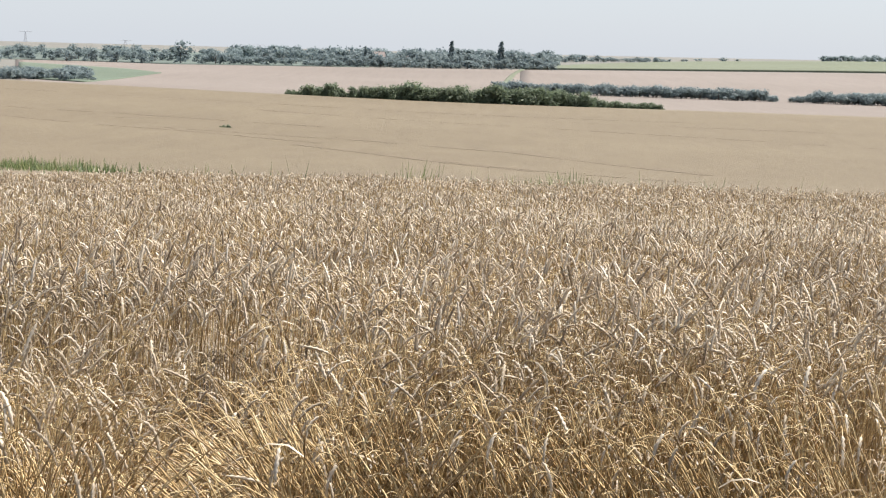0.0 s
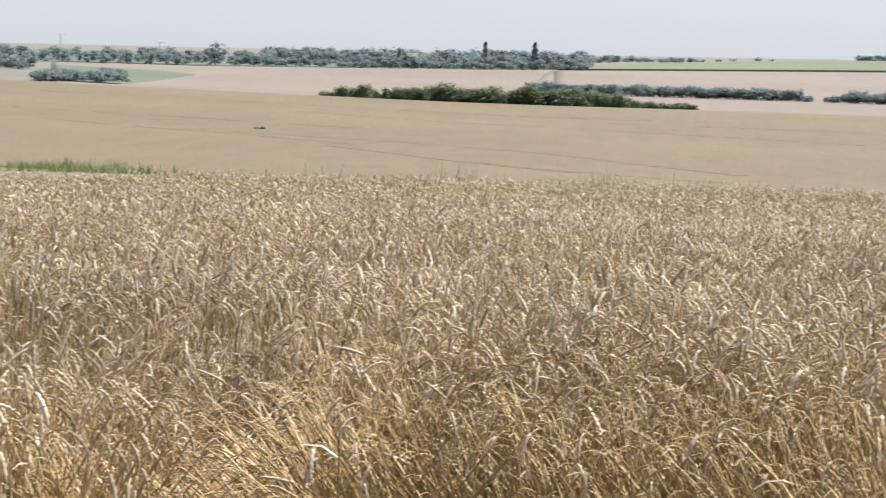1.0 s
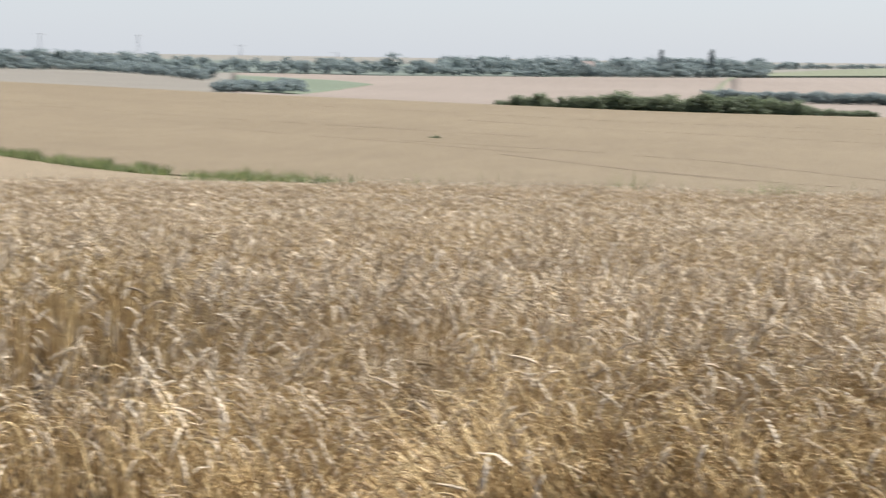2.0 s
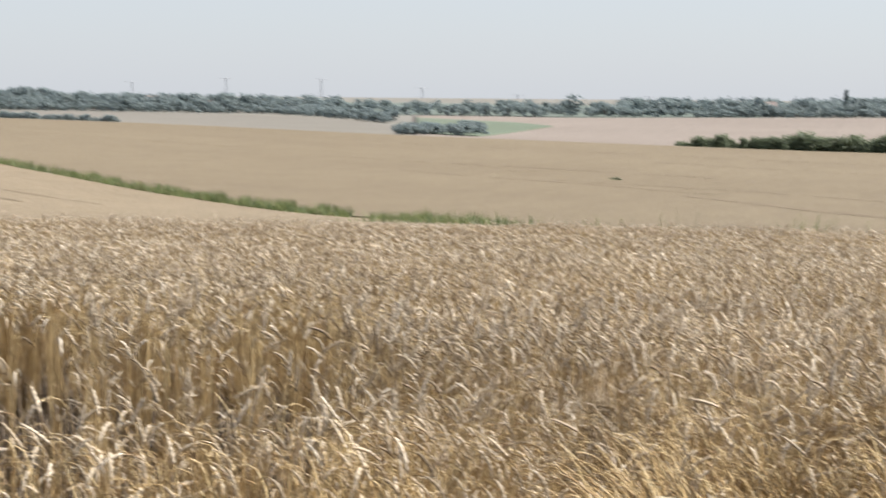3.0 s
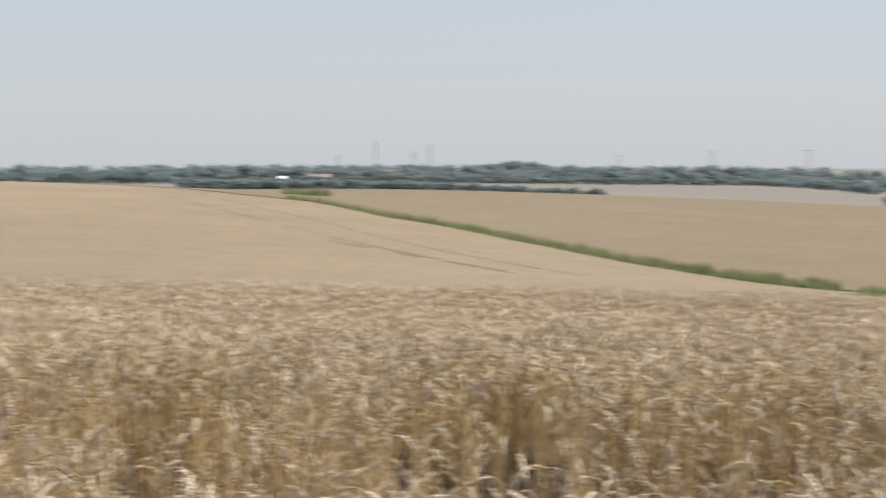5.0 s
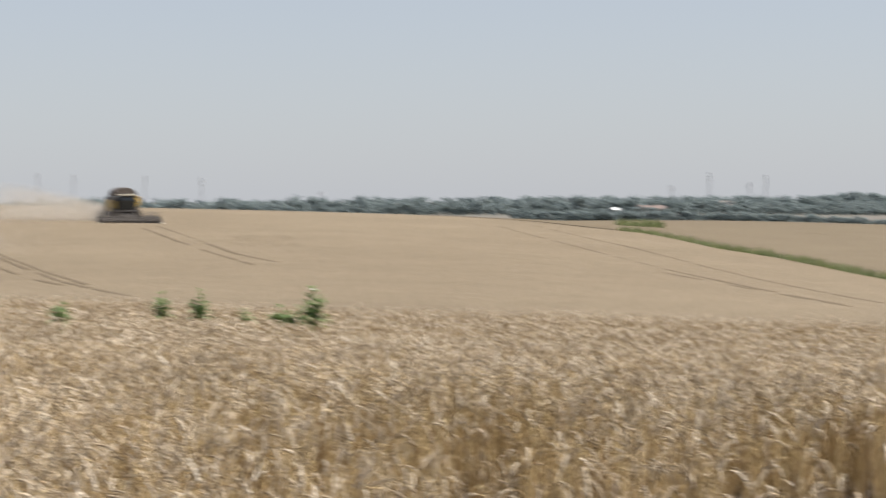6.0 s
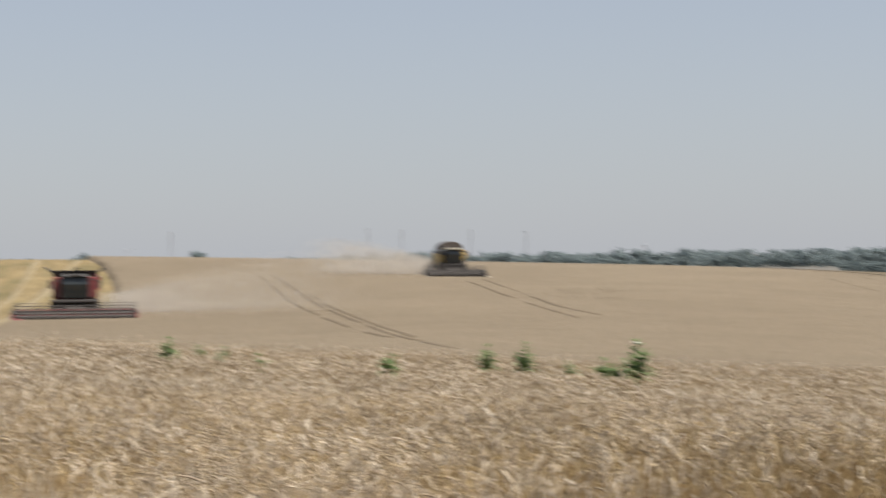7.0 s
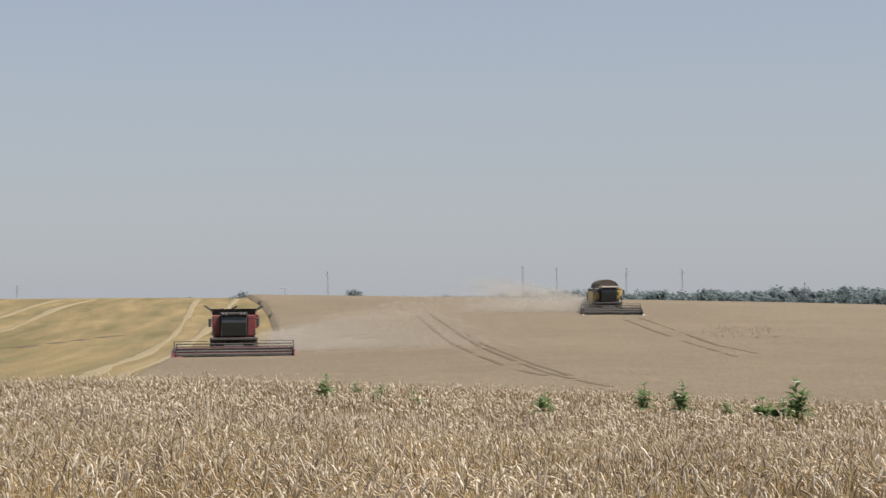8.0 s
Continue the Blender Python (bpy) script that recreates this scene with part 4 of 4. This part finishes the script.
for k in range(34):
    spots.append((rd.choice([-13.0, -13.7, -7.3, -6.6, -6.0, -5.3, -3.6, -4.4]) + rd.gauss(0, 0.3), 1480 + rd.uniform(0, 80), rd.uniform(2.5, 5.0), 1.6))
# the belt comes down the slope towards the thicket
for k in range(60):
    u = k / 59
    behind.append((17.6 - 3.4 * u + rd.uniform(-0.2, 0.2), 1030 - 190 * u + rd.uniform(-25, 25), rd.uniform(4.0, 7.0), rd.uniform(1.1, 1.6)))
# low hazy trees along the plateau's rim
az = -2.6
while az > -9.5:
    behind.append((az, 1520 + rd.uniform(-20, 20), rd.uniform(3.5, 6.0) * (1.3 if az > -5 else 0.8), rd.uniform(1.4, 2.2)))
    az -= rd.uniform(0.12, 0.3) if az > -6.5 else rd.uniform(0.3, 0.8)
for k in range(22):
    behind.append((-11.9 - 2.8 * k / 21, 1500 + rd.uniform(-20, 20), rd.uniform(4, 7.5), rd.uniform(1.2, 1.8)))
woods("far_woods", "hazy belt of green trees round the village", HAZED_LEAF, far_trees, behind, 15)
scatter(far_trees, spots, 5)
scatter([tree_kind("conifer", "tall dark conifer among the village trees", "tree", "conifers", HAZED_LEAF, "conifer", 260, 0.05, 140)],
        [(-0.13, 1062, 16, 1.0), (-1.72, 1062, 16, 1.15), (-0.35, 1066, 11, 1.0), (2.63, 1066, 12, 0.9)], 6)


# ---- village houses, masts ----
def house(az, r, size, turn, label, wall_mat, roof_mat):
    w, d, h, rise = size
    ob = tagged(new("house"), label, "house", "village houses")
    ob.matrix_basis = Matrix.Translation(place(az, r)) @ Matrix.Rotation(radians(az + turn), 4, "Z")
    bm = bmesh.new()
    box(bm, 0, 0, h / 2, w, d, h, 0.05)
    part("wall", bm, wall_mat, ob)
    bm = bmesh.new()
    e = 0.4
    outline = [(-d / 2 - e, h), (0, h + rise), (d / 2 + e, h), (d / 2 + e, h - 0.2), (0, h + rise - 0.25), (-d / 2 - e, h - 0.2)]
    slab(bm, outline, -w / 2 - e, w / 2 + e)
    roof = part("roof", bm, roof_mat, ob)
    bm = bmesh.new()
    box(bm, w * 0.2, d * 0.1, h + rise * 0.9 + 0.3, 0.6, 0.6, 1.2, 0.02)
    part("chimney", bm, roof_mat, roof)
    for k in range(3):
        bm = bmesh.new()
        box(bm, -w * 0.32 + k * w * 0.32, -d / 2 - 0.02, h * 0.55, 1.1, 0.1, 1.3, 0.02)
        part("window", bm, GLASS, ob)


for az, r, size, turn, label, wm, rm in (
        (29.85, 1090, (9, 8, 5, 3), 20, "village house with a weathered red tile roof", ROOF, ROOF), (22.0, 1110, (11, 8, 6, 3.5), 0, "village house with a red roof among trees", WALL, ROOF),
        (32.2, 1060, (16, 8, 3.5, 2), 5, "long low building with a pinkish roof", WALL, ROOF), (20.2, 1095, (10, 8, 4, 3), -20, "village house with a red tile roof", WALL, ROOF),
        (2.3, 1100, (10, 8, 6, 3), 10, "village house with a red tile roof", WALL, ROOF), (1.2, 1100, (10, 8, 5.5, 3), -15, "village house with a red tile roof", WALL, ROOF),
        (-3.0, 1100, (14, 8, 5, 3), 0, "village house with a dull red roof", WALL, ROOF), (17.6, 1095, (9, 7, 4, 3), 30, "village house with a red tile roof", WALL, ROOF),
        (13.15, 668, (1.8, 1.8, 1.3, 0.4), 10, "small white shed beside the thicket", WHITE, WHITE), (13.45, 664, (1.6, 1.6, 1.2, 0.4), -10, "small white shed beside the thicket", WHITE, WHITE)):
    house(az, r, size, turn, label, wm, rm)
# the bright sheet-metal barn roof below the village
barn = tagged(new("barn"), "low barn with a bright white metal roof", "barn")
barn.matrix_basis = Matrix.Translation(place(33.33, 940)) @ Matrix.Rotation(radians(33 - 4), 4, "Z")
bm = bmesh.new()
box(bm, 0, 0, 1.7, 3.4, 5, 3.4, 0.05)
part("wall", bm, STEEL, barn)
bm = bmesh.new()
slab(bm, [(-3.0, 3.4), (3.0, 4.6), (3.0, 4.45), (-3.0, 3.25)], -1.9, 1.9)
part("roof", bm, WHITE, barn)


def mast(az, r, top_up, wide=False):
    """A lattice power mast whose tip stands top_up degrees over the eye."""
    at = place(az, r)
    h = r * math.tan(radians(top_up)) + EYE - at.z
    ob = tagged(new("power_mast"), "grey steel lattice power mast on the horizon", "mast", "power line masts")
    ob.matrix_basis = Matrix.Translation(at) @ Matrix.Rotation(radians(az + 15), 4, "Z")
    bw = 4.5 if wide else 1.9
    for sx in (-1, 1):
        for sy in (-1, 1):
            bm = bmesh.new()
            rod(bm, (sx * bw / 2, sy * bw / 2, 0), (sx * 0.35, sy * 0.35, h), 0.14, 4)
            part("leg", bm, PYLON, ob)
    bm = bmesh.new()
    n = 9
    for k in range(n):
        z0, z1 = h * k / n, h * (k + 1) / n
        b0, b1 = (bw / 2 * (1 - z / h) + 0.35 * z / h for z in (z0, z1))
        for sy in (-1, 1):
            rod(bm, (-b0, sy * b0, z0), (b1, sy * b1, z1), 0.09, 3)
            rod(bm, (b0, sy * b0, z0), (-b1, sy * b1, z1), 0.09, 3)
    part("bracing", bm, PYLON, ob)
    for z, half in ((0.97, 3.2), (0.86, 4.2), (0.75, 3.4)) if not wide else ((0.98, 11.0),):
        bm = bmesh.new()
        rod(bm, (-half, 0, h * z), (half, 0, h * z), 0.14, 4)
        rod(bm, (-half, 0, h * z), (0, 0, h * z + 1.2), 0.08, 4)
        rod(bm, (half, 0, h * z), (0, 0, h * z + 1.2), 0.08, 4)
        part("crossarm", bm, PYLON, ob)


for az, up in ((67.76, 0.47), (57.99, 0.85), (51.71, 0.94), (50.62, 0.89), (48.39, 0.87), (46.61, 0.80), (30.35, 0.92), (28.58, 0.83), (29.09, 0.61), (31.54, 0.50), (42.78, 0.34)):
    mast(az, 2100, up)
for az, up in ((59.35, 0.31), (22.51, 0.46), (19.56, 0.60), (16.53, 0.60), (13.3, 0.33), (10.23, 0.13), (6.0, 0.09)):
    mast(az, 2900, up, True)


# ---- the two combine harvesters ----
def wheel(parent, x, y, radius, width, paint):
    hub = part("wheel", bmesh.new(), STEEL, parent)
    bm = bmesh.new()
    rod(bm, (x - width / 2, y, radius), (x + width / 2, y, radius), radius * 0.9, 28)
    for k in range(24):
        a = k * math.pi / 12
        for sx in (-1, 1):
            box(bm, x + sx * width * 0.25, y + math.cos(a) * radius * 0.94, radius + math.sin(a) * radius * 0.94, width * 0.5, 0.09, radius * 0.12, 0,
                Matrix.Rotation(a + math.pi / 2, 4, "X") @ Matrix.Rotation(sx * 0.35, 4, "Z"))
    part("tyre", bm, RUBBER, hub)
    bm = bmesh.new()
    rod(bm, (x - width / 2 - 0.02, y, radius), (x + width / 2 + 0.02, y, radius), radius * 0.5, 20)
    part("rim", bm, paint, hub)


def harvester(az, r, heading, half, paint, label, style):
    """A combine harvester at work; it faces -y, and half is half its header's width."""
    ob = tagged(new("combine_harvester"), label, "harvester", "combine harvesters")
    ob.matrix_basis = Matrix.Translation(place(az, r)) @ Matrix.Rotation(radians(az + heading), 4, "Z") @ Matrix.Diagonal((1, 1, 1.09 if style == "flaps" else 1.13, 1))
    red = style == "flaps"
    # threshing body
    bm = bmesh.new()
    slab(bm, [(0.3, 1.3), (0.3, 3.45), (5.4, 3.45), (6.4, 2.9), (6.6, 1.7), (5.2, 1.2)], -1.55, 1.55)
    part("body", bm, paint if red else BLACK, ob)
    for sx in (-1, 1):
        bm = bmesh.new()
        box(bm, sx * (1.35 if red or sx < 0 else 1.28), 0.12, 2.75 if red or sx > 0 else 2.55, 0.62 if red or sx < 0 else 0.5, 0.5, 1.45 if red else (0.85 if sx < 0 else 0.95), 0.08)
        panel = part("side_panel", bm, paint, ob)
        bm = bmesh.new()
        box(bm, sx * 1.58, 3.2, 2.5, 0.06, 3.6, 1.3, 0.03)
        part("service_door", bm, paint, ob)
        if not red and sx > 0:
            bm = bmesh.new()
            rod(bm, (sx * 1.28, -0.16, 2.85), (sx * 1.28, -0.12, 2.85), 0.17, 20)
            part("grille", bm, BLACK, panel, "round black grille")
    # cab
    cab = part("cab", bmesh.new(), BLACK, ob)
    bm = bmesh.new()
    slab(bm, [(-1.35, 2.05), (-1.6, 3.0), (-1.4, 3.5), (0.2, 3.5), (0.2, 2.0)], -0.92, 0.92)
    part("windscreen", bm, GLASS, cab, "dark tinted curved glass")
    bm = bmesh.new()
    box(bm, 0, -0.7, 3.6, 2.05, 1.9, 0.2, 0.07)
    part("cab_roof", bm, BLACK if red else PALE, cab)
    for sx in (-1, 1):
        for low, high, thick in ((-1.38, -1.45, 0.05), (0.1, 0.1, 0.06)):
            bm = bmesh.new()
            rod(bm, (sx * 0.95, low, 2.05), (sx * 0.95, high, 3.52), thick, 6)
            part("pillar", bm, BLACK, cab)
        for q in range(2):
            bm = bmesh.new()
            rod(bm, (sx * (0.55 + 0.25 * q), -1.68, 3.6), (sx * (0.55 + 0.25 * q), -1.62, 3.6), 0.08, 12)
            part("work_light", bm, LAMP, cab)
        bm = bmesh.new()
        rod(bm, (sx * 1.0, -1.3, 3.3), (sx * 1.75, -1.45, 3.25), 0.025, 6)
        box(bm, sx * 1.8, -1.45, 2.98, 0.24, 0.1, 0.55, 0.04)
        part("mirror", bm, BLACK, ob)
        bm = bmesh.new()
        for q in range(3):
            rod(bm, (sx * 1.55, -0.9 - 0.2 * q, 1.75), (sx * 1.55, -0.9 - 0.2 * q, 2.5), 0.025, 5)
        rod(bm, (sx * 1.55, -1.3, 2.5), (sx * 1.55, -0.3, 2.5), 0.03, 5)
        rod(bm, (sx * 1.75, -1.3, 2.2), (sx * 1.6, -0.3, 2.2), 0.03, 5)
        part("handrail", bm, STEEL, ob)
    bm = bmesh.new()
    box(bm, 0, -0.6, 1.85, 3.5, 1.6, 0.16, 0.03)
    part("platform", bm, STEEL, ob)
    bm = bmesh.new()
    box(bm, 0, -0.25, 1.45, 2.9, 0.7, 0.7, 0.08)
    part("front_axle", bm, BLACK, ob)
    # grain tank
    if red:
        bm = bmesh.new()
        for pts in ([(-1.6, 0.4, 3.5), (1.6, 0.4, 3.5), (1.75, 0.15, 3.92), (-1.75, 0.15, 3.92)], [(-1.6, 3.4, 3.5), (1.6, 3.4, 3.5), (1.75, 3.7, 3.92), (-1.75, 3.7, 3.92)],
                    [(-1.6, 0.4, 3.5), (-1.6, 3.4, 3.5), (-1.8, 3.7, 3.92), (-1.8, 0.15, 3.92)], [(1.6, 0.4, 3.5), (1.6, 3.4, 3.5), (1.8, 3.7, 3.92), (1.8, 0.15, 3.92)]):
            bm.faces.new([bm.verts.new(q) for q in pts])
        bmesh.ops.solidify(bm, geom=bm.faces[:], thickness=0.05)
        tank = part("grain_tank", bm, BLACK, ob, "black flared tank extension")
        for sx in (-1, 1):
            bm = bmesh.new()
            rod(bm, (sx * 1.6, 0.2, 3.75), (sx * 2.25, 0.3, 4.18 if sx < 0 else 4.08), 0.05, 6)
            rod(bm, (sx * 1.6, 3.4, 3.75), (sx * 2.2, 3.4, 4.15), 0.05, 6)
            part("flap_arm", bm, BLACK, tank)
        bm = bmesh.new()
        box(bm, 0.05, 0.6, 4.02, 0.5, 0.3, 0.14, 0.05, Matrix.Rotation(-0.5, 4, "Y"))
        part("beacon", bm, BLACK, ob)
    else:
        bm = bmesh.new()
        arch = [(1.55 * math.cos(t) * (1 - 0.12 * math.sin(t) ** 4), 3.5 + 0.95 * math.sin(t) ** 0.8) for t in [math.pi * k / 12 for k in range(13)]]
        for y0, y1, k in ((0.35, 0.6, 0.94), (0.6, 3.4, 1.0)):
            a = [bm.verts.new((x * k, y0, 3.5 + (z - 3.5) * k)) for x, z in arch]
            b = [bm.verts.new((x, y1, z)) for x, z in arch]
            for i in range(12):
                bm.faces.new((a[i], a[i + 1], b[i + 1], b[i]))
            bm.faces.new(a)
            bm.faces.new(b[::-1])
        bmesh.ops.recalc_face_normals(bm, faces=bm.faces[:])
        tank = part("grain_tank", bm, TARP, ob, "dark brown peaked tank cover")
        for k in range(4):
            bm = bmesh.new()
            t = math.pi * (0.25 + 0.17 * k)
            rod(bm, (1.5 * math.cos(t), 0.33, 3.5 + 0.8 * math.sin(t)), (0, 0.3, 3.5), 0.03, 5)
            part("rib", bm, STEEL, tank)
        bm = bmesh.new()
        box(bm, 0.05, -1.75, 3.62, 1.9, 0.08, 0.14, 0.02)
        part("light_bar", bm, PALE, ob)
    # unloading auger folded along the body
    bm = bmesh.new()
    rod(bm, (1.75, 0.6, 3.3), (1.75, 6.6, 3.4), 0.2, 14)
    rod(bm, (1.75, 0.6, 3.3), (1.6, 0.5, 2.6), 0.24, 14)
    part("unloading_auger", bm, paint, ob)
    bm = bmesh.new()
    rod(bm, (-0.9, 4.6, 3.4), (-0.9, 4.6, 3.95), 0.1, 10)
    part("exhaust", bm, STEEL, ob)
    for sx in (-1, 1):
        wheel(ob, sx * 1.45, 0.3, 0.95, 0.75, PALE if not red else STEEL)
        wheel(ob, sx * 1.3, 4.7, 0.65, 0.5, PALE if not red else STEEL)
    # feeder house
    bm = bmesh.new()
    slab(bm, [(0.3, 1.2), (0.3, 1.9), (-2.3, 1.15), (-2.3, 0.45)], -0.75, 0.75)
    part("feeder_house", bm, BLACK, ob)
    # header with knife, screw, reel and dividers
    head = part("header", bmesh.new(), paint, ob)
    hp = paint if red else BLACK
    bm = bmesh.new()
    slab(bm, [(-2.3, 0.35), (-2.3, 1.25), (-2.42, 1.3), (-2.5, 0.55), (-3.6, 0.32), (-3.6, 0.26)], -half, half)
    part("trough", bm, hp, head)
    bm = bmesh.new()
    box(bm, 0, -2.36, 1.12, half * 2, 0.2, 0.26, 0.04)
    part("back_beam", bm, BLACK, head)
    bm = bmesh.new()
    rod(bm, (-half + 0.1, -2.85, 0.72), (half - 0.1, -2.85, 0.72), 0.2, 14)
    for k in range(int(half * 9)):
        x = -half + 0.2 + k * (half * 2 - 0.4) / int(half * 9)
        rod(bm, (x, -2.85, 0.72), (x + 0.03, -2.85, 0.72), 0.31, 12)
    part("screw", bm, STEEL, head)
    reel = part("reel", bmesh.new(), STEEL, head)
    cy, cz, rr = -3.45, 1.05, 0.52
    bm = bmesh.new()
    rod(bm, (-half + 0.15, cy, cz), (half - 0.15, cy, cz), 0.07, 10)
    part("axle", bm, STEEL, reel)
    for k in range(6):
        a = k * math.pi / 3 + 0.35
        y, z = cy + rr * math.cos(a), cz + rr * math.sin(a)
        bm = bmesh.new()
        rod(bm, (-half + 0.2, y, z), (half - 0.2, y, z), 0.035, 6)
        for j in range(int(half * 7)):
            x = -half + 0.3 + j * (half * 2 - 0.6) / int(half * 7)
            rod(bm, (x, y, z), (x, y + 0.05, z - 0.25), 0.012, 3)
        part("tine_bar", bm, STEEL, reel)
    for j in range(7):
        x = -half + 0.25 + j * (half * 2 - 0.5) / 6
        bm = bmesh.new()
        for k in range(6):
            a = k * math.pi / 3 + 0.35
            rod(bm, (x, cy, cz), (x, cy + rr * math.cos(a), cz + rr * math.sin(a)), 0.025, 4)
        part("spider", bm, STEEL, reel)
    for sx in (-1, 1):
        bm = bmesh.new()
        slab(bm, [(-2.3, 0.3), (-2.3, 1.3), (-3.2, 1.15), (-4.0, 0.7), (-4.7, 0.32), (-4.0, 0.26)], sx * half - 0.06, sx * half + 0.06)
        part("end_plate", bm, paint if red else BLACK, head)
        bm = bmesh.new()
        rod(bm, (sx * half, -4.0, 0.5), (sx * half, -5.0, 0.32), 0.16, 10, 0.03)
        part("divider", bm, paint if red else PALE, head, "pointed crop divider")
        if red and sx < 0:
            bm = bmesh.new()
            rod(bm, (-half + 0.05, -4.3, 0.55), (-half + 0.6, -4.1, 0.58), 0.14, 14, 0.2)
            rod(bm, (-half + 0.6, -4.1, 0.58), (-half + 0.75, -4.05, 0.6), 0.12, 10)
            part("crop_lifter", bm, paint, head, "worn red rounded crop lifter")
            bm = bmesh.new()
            rod(bm, (-half - 0.02, -2.6, 1.25), (-half - 0.18, -4.6, 0.45), 0.07, 8)
            rod(bm, (-half - 0.18, -4.6, 0.45), (-half + 0.2, -4.3, 0.5), 0.05, 6)
            part("side_knife", bm, STEEL, head)
        bm = bmesh.new()
        rod(bm, (sx * (half - 0.05), -2.4, 1.3), (sx * (half - 0.05), cy, cz), 0.06, 6)
        rod(bm, (sx * (half - 0.05), -2.4, 1.3), (sx * (half - 0.05), -2.4, 1.75), 0.04, 6)
        part("reel_arm", bm, BLACK, head)
        bm = bmesh.new()
        rod(bm, (sx * (half - 0.05), -2.4, 1.72), (sx * 1.9, -2.4, 1.72), 0.025, 5)
        part("guard_rail", bm, STEEL, head)
    return ob


harvester(61.0, 137.5, 0, 4.5, RED, "red combine harvester cutting the ripe wheat, dusty", "flaps")
harvester(49.0, 224, 10, 3.75, YELLOW, "yellow and black combine harvester cutting wheat", "dome")


# ---- dust behind the machines ----
def dust(label, az, r, count, length, drift, rise, spread, fine, seed):
    """A loose cloud of chaff and dust specks that drifts from a machine."""
    rd = np.random.default_rng(seed)
    u = rd.uniform(0, 1, count) ** 1.8
    a = np.radians(az)
    out = np.array([-math.sin(a), math.cos(a)])
    right = np.array([math.cos(a), math.sin(a)])
    base = np.array(place(az, r)[:2])
    xy = base + np.outer(u * length, right * drift[0] + out * drift[1]) + rd.normal(0, 1, (count, 2)) * (0.9 + spread * u)[:, None] + np.outer(rd.normal(0, 1, count) * 7 * u ** 0.3, out)
    th, q = np.degrees(np.arctan2(-xy[:, 0], xy[:, 1])), np.hypot(xy[:, 0], xy[:, 1])
    z = soil(th, q) + CROP * 0.9 + 2.0 * rd.uniform(0, 1, count) ** 1.7 * (0.9 + rise * u) - 0.3
    c = np.column_stack([xy, z])
    v = (c[:, None, :] + rd.normal(0, fine * r, (count, 3, 3))).reshape(-1, 3)
    ob = new("dust_cloud", mesh_of("dust_cloud", v, np.arange(count * 3).reshape(-1, 3), DUST))
    tagged(ob, label, "dust", kind="stuff")


dust("pale dust drifting beside the red harvester", 59.7, 149, 240000, 17, (1.0, 0.2), 1.8, 2.0, 1.0e-4, 1)
dust("pale dust drifting behind the yellow harvester", 49.4, 231, 200000, 15, (-1.0, 0.4), 1.5, 1.2, 1.2e-4, 2)
